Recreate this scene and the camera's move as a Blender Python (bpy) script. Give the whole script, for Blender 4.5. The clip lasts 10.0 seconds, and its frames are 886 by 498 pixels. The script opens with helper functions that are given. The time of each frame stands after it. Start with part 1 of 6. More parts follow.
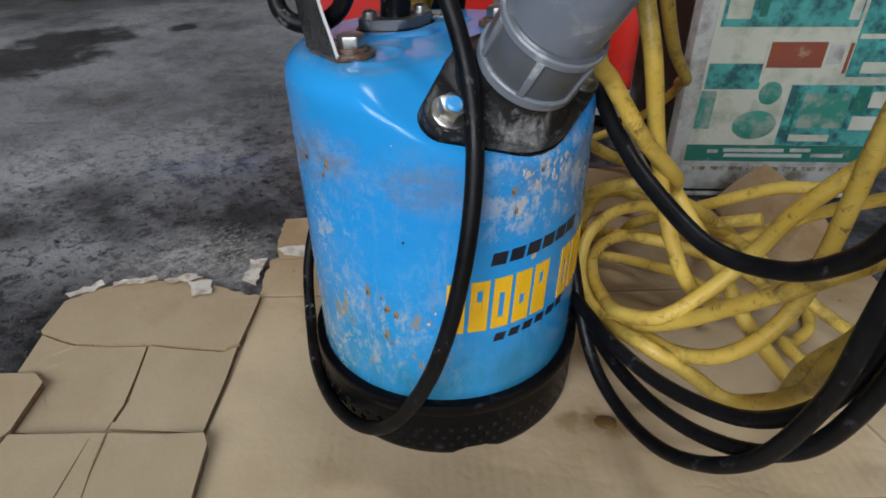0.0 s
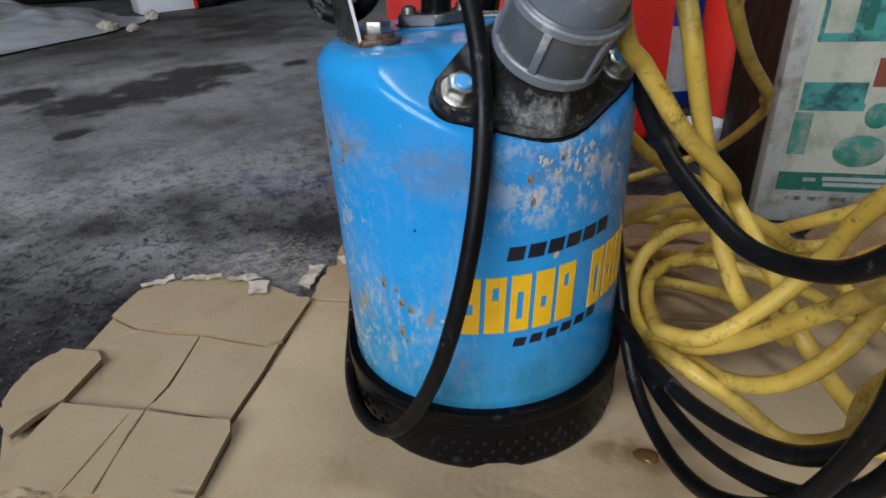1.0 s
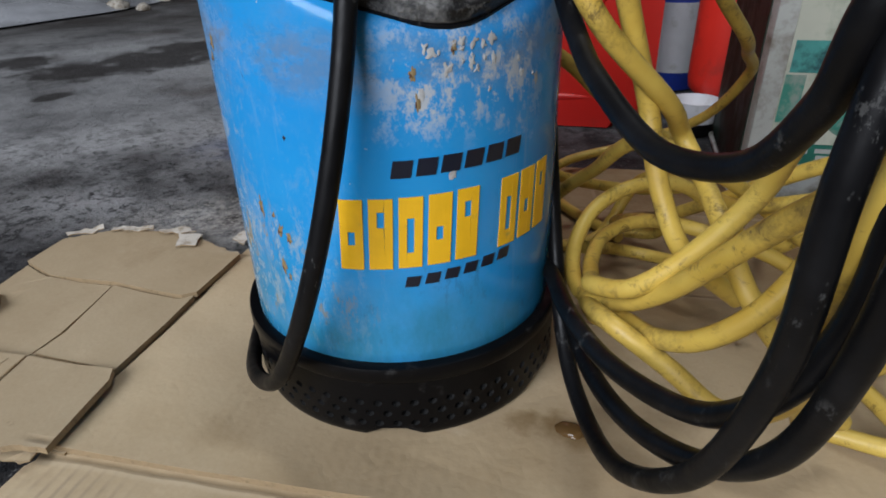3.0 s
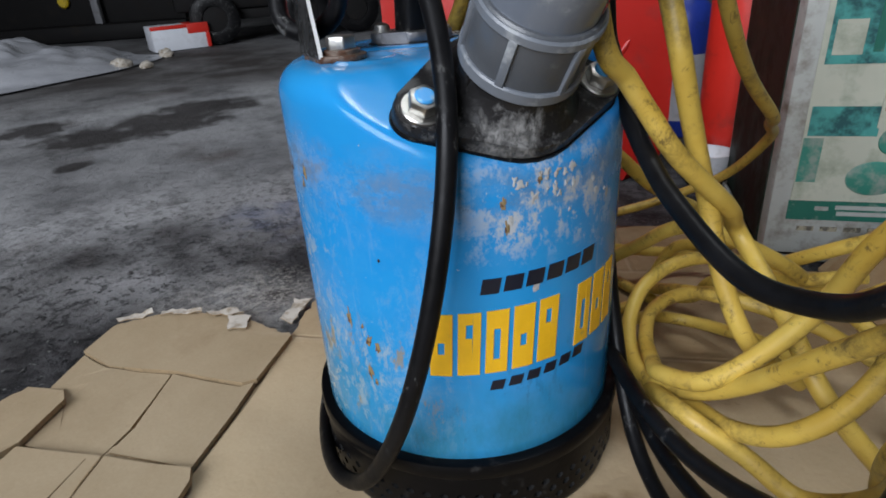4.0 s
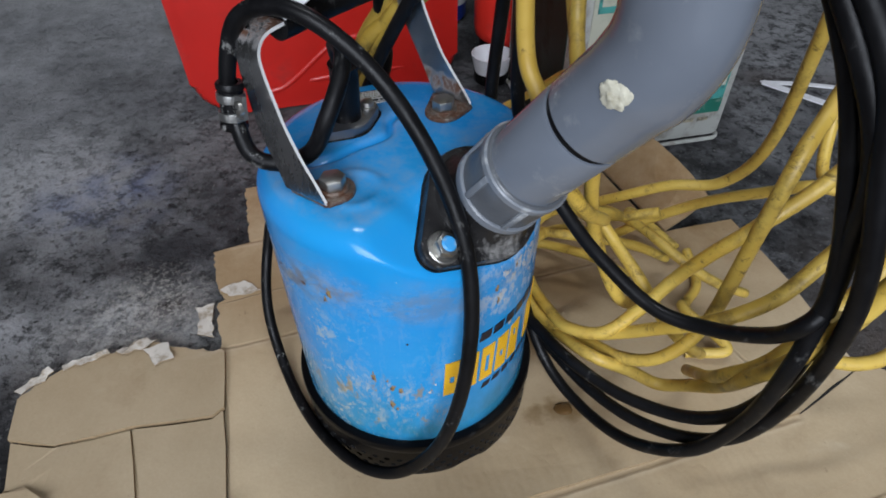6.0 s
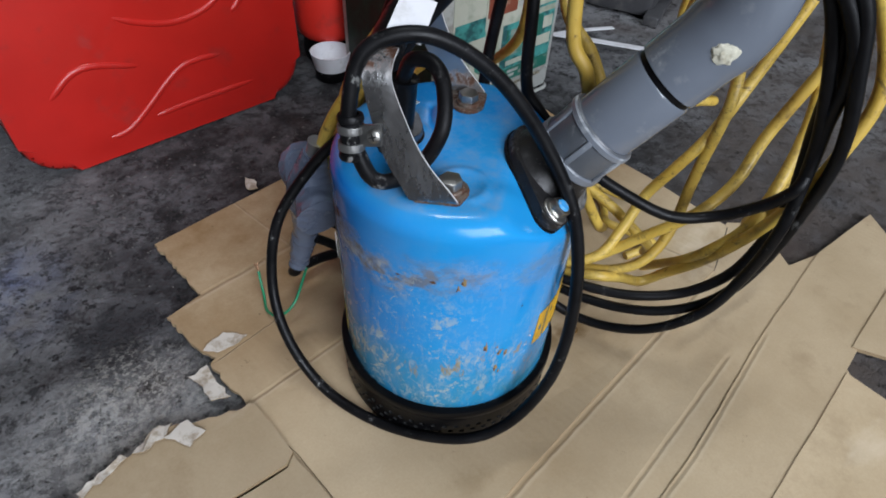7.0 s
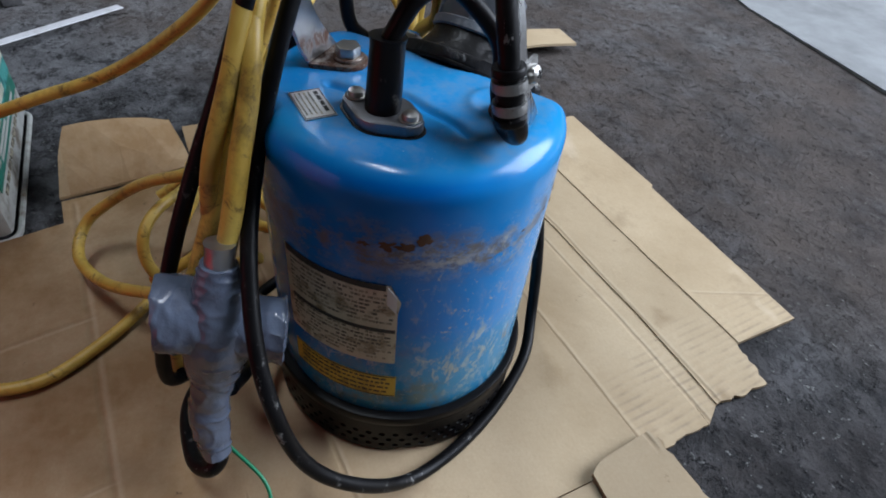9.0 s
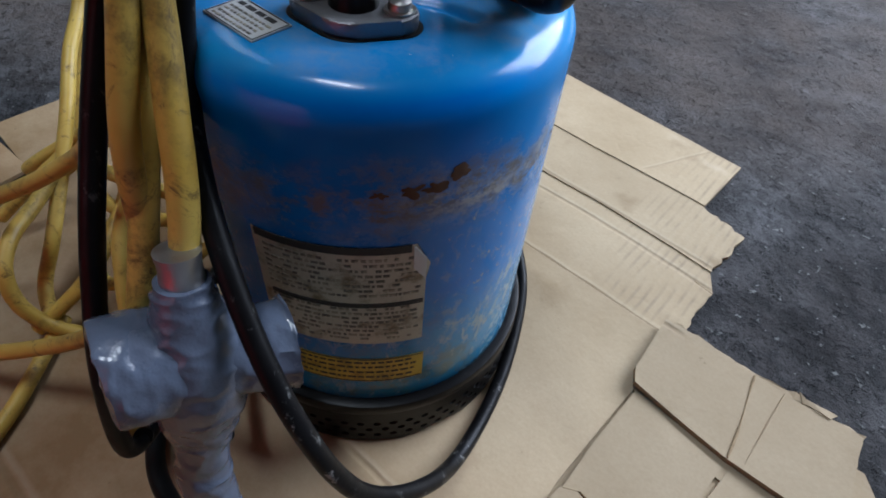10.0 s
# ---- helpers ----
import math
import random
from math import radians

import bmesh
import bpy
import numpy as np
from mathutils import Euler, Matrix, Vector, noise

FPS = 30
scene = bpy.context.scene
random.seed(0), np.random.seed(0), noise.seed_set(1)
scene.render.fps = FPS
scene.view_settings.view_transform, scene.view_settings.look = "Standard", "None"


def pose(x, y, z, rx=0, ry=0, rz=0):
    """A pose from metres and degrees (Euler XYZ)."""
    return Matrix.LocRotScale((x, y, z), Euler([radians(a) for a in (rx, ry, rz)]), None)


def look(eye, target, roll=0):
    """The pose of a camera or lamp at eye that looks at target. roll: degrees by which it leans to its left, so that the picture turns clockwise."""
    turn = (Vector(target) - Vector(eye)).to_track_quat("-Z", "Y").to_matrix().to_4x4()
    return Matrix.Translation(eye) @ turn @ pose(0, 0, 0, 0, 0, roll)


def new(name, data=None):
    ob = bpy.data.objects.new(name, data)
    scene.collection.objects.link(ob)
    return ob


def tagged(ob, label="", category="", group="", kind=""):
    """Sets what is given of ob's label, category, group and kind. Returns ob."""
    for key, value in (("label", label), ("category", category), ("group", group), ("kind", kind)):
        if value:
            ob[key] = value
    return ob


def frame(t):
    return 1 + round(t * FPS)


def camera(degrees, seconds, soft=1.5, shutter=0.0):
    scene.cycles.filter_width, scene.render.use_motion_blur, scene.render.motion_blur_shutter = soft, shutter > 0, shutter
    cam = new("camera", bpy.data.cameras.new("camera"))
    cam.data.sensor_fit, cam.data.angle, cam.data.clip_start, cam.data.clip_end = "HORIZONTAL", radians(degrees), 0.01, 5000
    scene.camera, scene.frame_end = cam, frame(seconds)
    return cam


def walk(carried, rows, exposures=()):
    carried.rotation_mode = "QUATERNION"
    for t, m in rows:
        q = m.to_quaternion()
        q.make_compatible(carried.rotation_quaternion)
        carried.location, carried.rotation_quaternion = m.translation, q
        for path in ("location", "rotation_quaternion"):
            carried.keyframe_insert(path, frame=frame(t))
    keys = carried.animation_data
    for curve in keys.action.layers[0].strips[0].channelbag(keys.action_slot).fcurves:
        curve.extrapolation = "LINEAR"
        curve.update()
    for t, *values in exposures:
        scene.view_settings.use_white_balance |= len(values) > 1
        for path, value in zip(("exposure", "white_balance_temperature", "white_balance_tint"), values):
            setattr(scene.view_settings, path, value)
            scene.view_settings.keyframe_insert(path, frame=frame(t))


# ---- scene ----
cam = camera(73.58, 10.0, 1.8)
PATH = [
    (0.0, (0.0678, -0.3545, 0.3438), (-0.0283, 0.1366, 0.0127), -1.05),
    (0.5, (0.0824, -0.3602, 0.3247), (-0.0774, 0.1228, 0.0066), -3.64),
    (1.0, (0.1139, -0.3450, 0.3110), (-0.0864, 0.1404, 0.0207), -3.43),
    (1.5, (0.1503, -0.3300, 0.2811), (-0.0433, 0.1534, -0.0170), -1.93),
    (2.0, (0.1662, -0.3048, 0.2571), (-0.0567, 0.1734, -0.0286), -2.37),
    (2.2, (0.1658, -0.2990, 0.2462), (-0.0605, 0.1814, -0.0330), -1.50),
    (3.3, (0.1630, -0.2993, 0.2563), (-0.0527, 0.1811, -0.0313), -1.90),
    (3.5, (0.1606, -0.2983, 0.2644), (-0.0679, 0.1870, -0.0043), -1.73),
    (4.0, (0.1249, -0.3136, 0.2949), (-0.0919, 0.1823, 0.0357), -3.98),
    (4.5, (0.0903, -0.3269, 0.3020), (-0.0401, 0.1699, -0.0081), -3.52),
    (5.0, (0.0785, -0.3317, 0.3375), (0.0518, 0.1524, -0.0160), 2.25),
    (5.5, (0.0422, -0.3225, 0.3735), (0.0619, 0.1406, -0.0076), 3.64),
    (6.0, (-0.0003, -0.3197, 0.4685), (0.0345, 0.1110, 0.0522), -1.02),
    (6.2, (-0.0288, -0.3289, 0.4834), (0.0047, 0.0936, 0.0587), -3.16),
    (7.3, (-0.2850, -0.2336, 0.4960), (0.0405, 0.0374, 0.0710), 5.19),
    (7.5, (-0.3112, -0.1918, 0.4884), (0.0359, 0.0308, 0.0525), 4.78),
    (8.0, (-0.3129, -0.0571, 0.4558), (0.0663, 0.0343, -0.0001), 3.80),
    (8.5, (-0.3090, 0.0270, 0.4459), (0.1062, -0.0399, 0.0179), 10.70),
    (9.0, (-0.3053, 0.0916, 0.4258), (0.0988, -0.0717, 0.0134), 7.54),
    (9.5, (-0.2603, 0.1211, 0.3886), (0.0782, -0.0987, -0.0554), 8.89),
    (10.0, (-0.2217, 0.1351, 0.3665), (0.0791, -0.1296, -0.0801), 5.91),
]
EXPOSURES = ((0.0, -0.23, 6500, 10), (2.0, -0.24, 6450, 10), (3.5, -0.11, 6450, 10), (5.0, -0.24, 6400, 10), (6.0, -0.13, 6300, 10), (7.3, 0.0, 6300, 10), (8.5, 0.17, 6180, 10), (10.0, 0.27, 5750, 10))
walk(cam, [(t, look(eye, target, roll)) for t, eye, target, roll in PATH], EXPOSURES)

# ---- light: daylight through the open front of a dim workshop, and an added overhead fill ----
world = bpy.data.worlds.new("sky")
scene.world = world
world.use_nodes = True
sky = world.node_tree.nodes.new("ShaderNodeTexSky")
sky.sky_type, sky.sun_disc = "NISHITA", False
sky.sun_elevation, sky.sun_rotation = radians(40), radians(200)
background = world.node_tree.nodes["Background"]
background.inputs["Strength"].default_value = 0.04
world.node_tree.links.new(sky.outputs["Color"], background.inputs["Color"])


def area_lamp(name, eye, target, size, watts, colour):
    lamp = bpy.data.lights.new(name, "AREA")
    lamp.shape, lamp.size, lamp.size_y = "RECTANGLE", size[0], size[1]
    lamp.energy, lamp.color = watts, colour
    ob = new(name, lamp)
    ob.matrix_world = look(eye, target)
    return ob


area_lamp("door_daylight", (-0.45, -3.28, 2.05), (-0.05, 0.1, 0.1), (2.6, 2.3), 250, (0.87, 0.915, 1.0))
# fill lamp added overhead to lift the lid and the back, no fitting modelled
area_lamp("overhead_fill", (0.30, 0.45, 3.75), (0.30, 0.45, 0), (1.2, 0.12), 40, (0.92, 0.97, 1.0))
scene.view_settings.exposure = 0.0


# ---- materials ----
def material(name, colour, rough=0.6, metal=0.0, coat=0.0):
    m = bpy.data.materials.new(name)
    m.use_nodes = True
    b = m.node_tree.nodes["Principled BSDF"]
    b.inputs["Base Color"].default_value = (*colour, 1)
    b.inputs["Roughness"].default_value, b.inputs["Metallic"].default_value = rough, metal
    b.inputs["Coat Weight"].default_value = coat
    return m


class Nodes:
    """Short ways to wire a node material."""

    def __init__(self, m):
        self.t = m.node_tree
        self.b = self.t.nodes["Principled BSDF"]
        self.co = self.t.nodes.new("ShaderNodeTexCoord").outputs["Object"]

    def link(self, a, b):
        self.t.links.new(a, b)

    def noise(self, scale, detail=4, rough=0.6, stretch=None, distort=0.0):
        n = self.t.nodes.new("ShaderNodeTexNoise")
        n.inputs["Scale"].default_value, n.inputs["Detail"].default_value = scale, detail
        n.inputs["Roughness"].default_value, n.inputs["Distortion"].default_value = rough, distort
        co = self.co
        if stretch:
            v = self.t.nodes.new("ShaderNodeMapping")
            v.inputs["Scale"].default_value = stretch
            self.link(co, v.inputs["Vector"])
            co = v.outputs["Vector"]
        self.link(co, n.inputs["Vector"])
        return n.outputs["Fac"]

    def ramp(self, fac, a, b, lo=0.0, hi=1.0):
        r = self.t.nodes.new("ShaderNodeMapRange")
        r.inputs["From Min"].default_value, r.inputs["From Max"].default_value = a, b
        r.inputs["To Min"].default_value, r.inputs["To Max"].default_value = lo, hi
        self.link(fac, r.inputs["Value"])
        return r.outputs["Result"]

    def math(self, op, a, b):
        n = self.t.nodes.new("ShaderNodeMath")
        n.operation = op
        for i, v in enumerate((a, b)):
            if isinstance(v, (int, float)):
                n.inputs[i].default_value = v
            else:
                self.link(v, n.inputs[i])
        return n.outputs["Value"]

    def mix(self, fac, a, b):
        n = self.t.nodes.new("ShaderNodeMix")
        n.data_type = "RGBA"
        for s, v in ((n.inputs["Factor"], fac), (n.inputs["A"], a), (n.inputs["B"], b)):
            if isinstance(v, tuple):
                s.default_value = (*v, 1)
            elif isinstance(v, (int, float)):
                s.default_value = v
            else:
                self.link(v, s)
        return n.outputs["Result"]

    def axis(self, which):
        n = self.t.nodes.new("ShaderNodeSeparateXYZ")
        self.link(self.co, n.inputs["Vector"])
        return n.outputs[which]

    def band(self, v, a, b, soft):
        """1 between a and b, falling to 0 over soft."""
        return self.math("MULTIPLY", self.ramp(v, a - soft, a + soft), self.ramp(v, b - soft, b + soft, 1, 0))

    def colour(self, c):
        self.link(c, self.b.inputs["Base Color"])

    def rough(self, r):
        self.link(r, self.b.inputs["Roughness"])

    def bump(self, h, strength=0.3, distance=0.001):
        n = self.t.nodes.new("ShaderNodeBump")
        n.inputs["Strength"].default_value, n.inputs["Distance"].default_value = strength, distance
        self.link(h, n.inputs["Height"])
        self.link(n.outputs["Normal"], self.b.inputs["Normal"])


def worn(name, base, dirt, rough=(0.4, 0.7), scale=30, amount=(0.55, 0.75), metal=0.0, bump=0.15, grain=300, coat=0.0, tone=0.18, spec=0.5):
    """A base colour with uneven tone, patches of dirt and fine relief."""
    m = material(name, base, rough[0], metal, coat)
    n = Nodes(m)
    n.b.inputs["Specular IOR Level"].default_value = spec
    shade = n.mix(n.noise(scale * 0.6, 3), tuple(v * (1 - tone) for v in base), tuple(min(1, v * (1 + tone)) for v in base))
    mask = n.ramp(n.noise(scale, 6, 0.65), *amount)
    n.colour(n.mix(mask, shade, dirt))
    n.rough(n.ramp(mask, 0, 1, *rough))
    n.bump(n.noise(grain, 3), bump)
    return m


def blue_paint():
    m = material("blue_paint", (0.02, 0.26, 0.66), 0.28, 0, 0.12)
    n = Nodes(m)
    n.b.inputs["Specular IOR Level"].default_value = 0.22
    n.b.inputs["Coat Roughness"].default_value = 0.10
    x, y, z = n.axis("X"), n.axis("Y"), n.axis("Z")

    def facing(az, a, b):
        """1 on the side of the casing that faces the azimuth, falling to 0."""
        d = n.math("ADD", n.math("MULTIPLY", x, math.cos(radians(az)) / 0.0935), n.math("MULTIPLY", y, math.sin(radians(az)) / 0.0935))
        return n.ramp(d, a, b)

    def both(*f):
        out = f[0]
        for g in f[1:]:
            out = n.math("MULTIPLY", out, g)
        return out

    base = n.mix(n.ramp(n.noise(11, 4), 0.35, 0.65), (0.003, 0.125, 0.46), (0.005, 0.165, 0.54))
    # the front's whiter daylight is put into the base as a lighter sky blue
    front_light = both(facing(-85, -0.25, 0.70), n.ramp(n.noise(7, 6, 0.65), 0.25, 0.7, 0.6, 1.0))
    base = n.mix(front_light, base, (0.020, 0.272, 0.585))
    # the lid is mixed paler too
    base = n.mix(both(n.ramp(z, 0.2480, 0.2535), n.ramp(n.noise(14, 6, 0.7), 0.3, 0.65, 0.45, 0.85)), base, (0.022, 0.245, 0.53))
    # dust film and thin runs fading round the back, a greenish tide low down
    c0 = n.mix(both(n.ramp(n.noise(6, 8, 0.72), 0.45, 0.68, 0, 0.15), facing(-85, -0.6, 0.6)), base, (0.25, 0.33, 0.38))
    tide = both(n.ramp(n.math("ADD", z, n.ramp(n.noise(22, 5), 0, 1, -0.03, 0.03)), 0.066, 0.098, 1, 0), n.ramp(n.noise(38, 7, 0.74, (1, 1, 0.45)), 0.34, 0.60, 0.30, 0.85))
    c0 = n.mix(tide, c0, (0.022, 0.155, 0.235))
    smut = both(n.ramp(z, 0.10, 0.14, 1, 0), n.ramp(n.noise(52, 8, 0.78, (1, 1, 0.5)), 0.56, 0.66, 0, 0.45))
    c0 = n.mix(smut, c0, (0.03, 0.09, 0.13))
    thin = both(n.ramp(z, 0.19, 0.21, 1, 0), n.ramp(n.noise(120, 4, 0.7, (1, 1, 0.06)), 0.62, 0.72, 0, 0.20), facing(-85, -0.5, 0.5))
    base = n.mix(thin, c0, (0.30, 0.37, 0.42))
    # thin mauve-grey grime in a band round the shoulder, thickest on the back
    shoulder = n.band(n.math("ADD", z, n.ramp(n.noise(16, 5), 0, 1, -0.022, 0.022)), 0.190, 0.219, 0.010)
    cloudy = n.math("MULTIPLY", n.ramp(n.noise(26, 9, 0.74, (1, 1, 1.3)), 0.42, 0.66), n.ramp(n.noise(110, 8, 0.8, (1, 1, 0.7)), 0.40, 0.56, 0.15, 1))
    grime = both(shoulder, cloudy, n.ramp(facing(-40, -0.2, 0.9), 0, 1, 0.8, 0.45))
    c = n.mix(grime, base, (0.29, 0.28, 0.27))
    tan = both(shoulder, n.ramp(n.noise(40, 9, 0.75, (1, 1, 1.7)), 0.47, 0.58), n.ramp(facing(172, 0.2, 0.9), 0, 1, 0.35, 0.95))
    c = n.mix(tan, c, (0.135, 0.115, 0.095))
    # chalky teal wear with cream flecks low on the side by the loose cable
    west = both(facing(-162, 0.15, 0.75), n.band(n.math("ADD", z, n.ramp(n.noise(20, 4), 0, 1, -0.03, 0.03)), 0.056, 0.122, 0.018))
    c = n.mix(both(west, n.ramp(n.noise(18, 5), 0.3, 0.6, 0.2, 0.7)), c, (0.018, 0.22, 0.36))
    broken = n.ramp(n.noise(190, 7, 0.76, (1, 1, 0.5), 0.8), 0.44, 0.53, 0.08, 1)
    flecks = both(n.ramp(n.noise(50, 7, 0.70, (1, 1, 0.7), 1.6), 0.525, 0.575), broken)
    scuff = both(west, flecks, n.ramp(n.noise(13, 4), 0.40, 0.58, 0.1, 0.9))
    c = n.mix(scuff, c, (0.40, 0.38, 0.29))
    # pale and ochre runs below the front
    runs = both(facing(-114, 0.66, 0.95), n.band(n.math("ADD", z, n.ramp(n.noise(30, 3), 0, 1, -0.03, 0.03)), 0.066, 0.136, 0.016))
    pale = both(runs, n.ramp(n.noise(95, 8, 0.76, (1, 1, 0.35), 0.6), 0.525, 0.59, 0, 0.50), broken)
    c = n.mix(pale, c, (0.36, 0.39, 0.36))
    ochre = both(runs, n.ramp(n.noise(62, 7, 0.74, (1.3, 1.3, 0.45)), 0.565, 0.625, 0, 0.85))
    c = n.mix(ochre, c, (0.26, 0.19, 0.075))
    dusty = both(facing(-125, 0.55, 0.95), n.band(n.math("ADD", z, n.ramp(n.noise(14, 4), 0, 1, -0.05, 0.05)), 0.075, 0.185, 0.03), n.ramp(n.noise(33, 8, 0.74, (1, 1, 0.6)), 0.50, 0.64, 0, 0.5), broken)
    c = n.mix(dusty, c, (0.33, 0.37, 0.37))
    moss = both(facing(150, 0.45, 0.9), n.ramp(z, 0.08, 0.15, 1, 0), n.ramp(n.noise(40, 7, 0.73), 0.48, 0.62, 0, 0.65))
    c = n.mix(moss, c, (0.10, 0.115, 0.06))
    # chalk rubbed off round the back
    back = both(facing(186, 0.80, 0.95), n.band(n.math("ADD", z, n.ramp(n.noise(22, 4), 0, 1, -0.02, 0.02)), 0.192, 0.206, 0.007), n.ramp(n.noise(70, 8, 0.78, (1, 1, 1.5)), 0.48, 0.58, 0, 0.8))
    c = n.mix(back, c, (0.38, 0.39, 0.39))
    streaks = both(facing(190, 0.35, 0.8), n.band(z, 0.055, 0.185, 0.02), n.ramp(n.noise(46, 7, 0.71, (1, 1, 0.6), 1.3), 0.545, 0.595, 0, 0.75), broken, n.ramp(n.noise(12, 4), 0.42, 0.60, 0.1, 1))
    c = n.mix(streaks, c, (0.33, 0.40, 0.40))
    scratch = both(facing(175, 0.1, 0.6), n.band(z, 0.06, 0.215, 0.015), n.ramp(n.noise(130, 5, 0.72, (1, 1, 0.8), 2.2), 0.615, 0.64, 0, 0.8), n.ramp(n.noise(20, 4), 0.40, 0.55))
    c = n.mix(scratch, c, (0.36, 0.40, 0.37))
    # cement smears under the outlet
    cement = both(facing(-40, 0.86, 0.97), n.band(n.math("ADD", z, n.ramp(n.noise(24, 4), 0, 1, -0.03, 0.03)), 0.172, 0.222, 0.016))
    cement = both(cement, n.ramp(n.noise(80, 9, 0.78, (1, 1, 0.75)), 0.49, 0.57, 0, 0.85))
    c = n.mix(cement, c, (0.45, 0.45, 0.44))
    # dust settled on the lid
    lid = both(n.ramp(z, 0.2525, 0.2545), n.ramp(n.noise(22, 7, 0.7), 0.46, 0.68, 0, 0.5), n.ramp(n.noise(90, 4), 0.3, 0.7, 0.5, 1))
    c = n.mix(lid, c, (0.27, 0.26, 0.24))
    # fine chips and dark scratches
    c = n.mix(n.ramp(n.noise(170, 3, 0.8), 0.73, 0.76, 0, 0.7), c, (0.42, 0.45, 0.47))
    dark = both(shoulder, n.ramp(n.noise(95, 6, 0.8, (1, 1, 1.4), 0.8), 0.655, 0.69, 0, 0.9))
    c = n.mix(dark, c, (0.035, 0.03, 0.028))
    n.colour(c)
    dull = n.math("ADD", n.math("ADD", n.ramp(grime, 0, 0.8, 0.17, 0.6), n.math("MULTIPLY", n.math("ADD", scuff, cement), 0.4)), n.math("MULTIPLY", tan, 0.3))
    n.rough(n.math("MINIMUM", n.math("ADD", dull, n.ramp(n.noise(55, 4), 0.4, 0.7, 0, 0.10)), 0.9))
    n.bump(n.math("ADD", n.math("MULTIPLY", n.noise(45, 4), 0.7), n.math("MULTIPLY", n.math("ADD", n.math("ADD", scuff, tan), n.math("ADD", cement, dark)), 0.6)), 0.12)
    return m


def floor_material():
    m = material("oily_concrete", (0.05, 0.05, 0.055), 0.7)
    n = Nodes(m)
    n.b.inputs["Specular IOR Level"].default_value = 0.14
    x, y = n.axis("X"), n.axis("Y")

    def spot(cx, cy, r):
        dx, dy = n.math("SUBTRACT", x, cx), n.math("SUBTRACT", y, cy)
        d = n.math("SQRT", n.math("ADD", n.math("MULTIPLY", dx, dx), n.math("MULTIPLY", dy, dy)), 0)
        return n.ramp(d, 0.35 * r, r, 1, 0)

    mid = n.noise(9, 6, 0.65)
    fine = n.noise(55, 6, 0.75)
    c = n.mix(n.ramp(mid, 0.35, 0.68), (0.030, 0.030, 0.032), (0.13, 0.131, 0.137))
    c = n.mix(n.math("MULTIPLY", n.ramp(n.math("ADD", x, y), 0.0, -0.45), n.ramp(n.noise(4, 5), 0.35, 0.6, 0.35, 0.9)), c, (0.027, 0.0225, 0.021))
    mottle = n.ramp(n.noise(24, 7, 0.72), 0.44, 0.60, 0, 0.8)
    c = n.mix(mottle, c, (0.013, 0.0125, 0.0125))
    # paler with distance, and in smears set by position
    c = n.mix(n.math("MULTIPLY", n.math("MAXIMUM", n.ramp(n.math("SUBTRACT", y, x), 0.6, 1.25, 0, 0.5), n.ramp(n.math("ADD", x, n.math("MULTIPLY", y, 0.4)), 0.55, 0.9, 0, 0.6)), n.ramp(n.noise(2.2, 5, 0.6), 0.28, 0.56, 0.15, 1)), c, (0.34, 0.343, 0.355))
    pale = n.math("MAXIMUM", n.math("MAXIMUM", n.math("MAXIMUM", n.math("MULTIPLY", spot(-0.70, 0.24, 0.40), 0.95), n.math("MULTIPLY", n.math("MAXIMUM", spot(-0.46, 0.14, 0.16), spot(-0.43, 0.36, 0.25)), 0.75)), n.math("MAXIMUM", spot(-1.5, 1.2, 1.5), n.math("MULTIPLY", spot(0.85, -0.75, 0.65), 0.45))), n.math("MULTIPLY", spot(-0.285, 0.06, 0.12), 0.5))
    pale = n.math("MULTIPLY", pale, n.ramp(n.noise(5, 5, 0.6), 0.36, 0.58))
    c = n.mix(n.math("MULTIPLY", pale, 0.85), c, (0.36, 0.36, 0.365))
    c = n.mix(n.math("MULTIPLY", spot(-0.385, 0.315, 0.11), n.ramp(n.noise(14, 4), 0.42, 0.60, 0, 0.55)), c, (0.045, 0.07, 0.17))
    c = n.mix(n.math("MULTIPLY", n.ramp(fine, 0.50, 0.60, 0, 0.85), n.ramp(n.math("SUBTRACT", y, x), 0.5, 1.1, 1, 0.25)), c, (0.014, 0.014, 0.015))
    pits = n.ramp(n.noise(85, 5, 0.8), 0.575, 0.63)
    c = n.mix(n.math("MULTIPLY", pits, n.ramp(n.math("SUBTRACT", y, x), 0.5, 1.1, 0.85, 0.12)), c, (0.010, 0.010, 0.011))
    c = n.mix(n.ramp(n.noise(110, 3, 0.7), 0.62, 0.70, 0, 0.6), c, (0.22, 0.22, 0.21))
    c = n.mix(n.math("MULTIPLY", spot(-0.29, 0.075, 0.11), n.ramp(n.noise(70, 5, 0.75), 0.44, 0.56, 0.1, 0.85)), c, (0.34, 0.335, 0.32))
    c = n.mix(n.ramp(n.noise(3.1, 3), 0.60, 0.70, 0, 0.5), c, (0.06, 0.042, 0.035))
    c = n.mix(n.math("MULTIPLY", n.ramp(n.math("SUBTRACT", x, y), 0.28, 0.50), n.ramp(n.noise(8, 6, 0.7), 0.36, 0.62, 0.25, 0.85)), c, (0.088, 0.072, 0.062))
    # far floor darker brown, with brown wet stains on it
    c = n.mix(n.math("MULTIPLY", n.math("MAXIMUM", spot(-2.05, 1.55, 1.05), spot(-1.45, 1.55, 0.55)), n.ramp(n.noise(3.5, 5), 0.30, 0.55, 0.35, 0.9)), c, (0.050, 0.043, 0.040))
    wet = n.math("MAXIMUM", n.math("MAXIMUM", spot(-1.12, 0.62, 0.16), spot(-1.06, 0.76, 0.20)), n.math("MAXIMUM", spot(-1.07, 0.92, 0.17), spot(-1.36, 0.63, 0.12)))
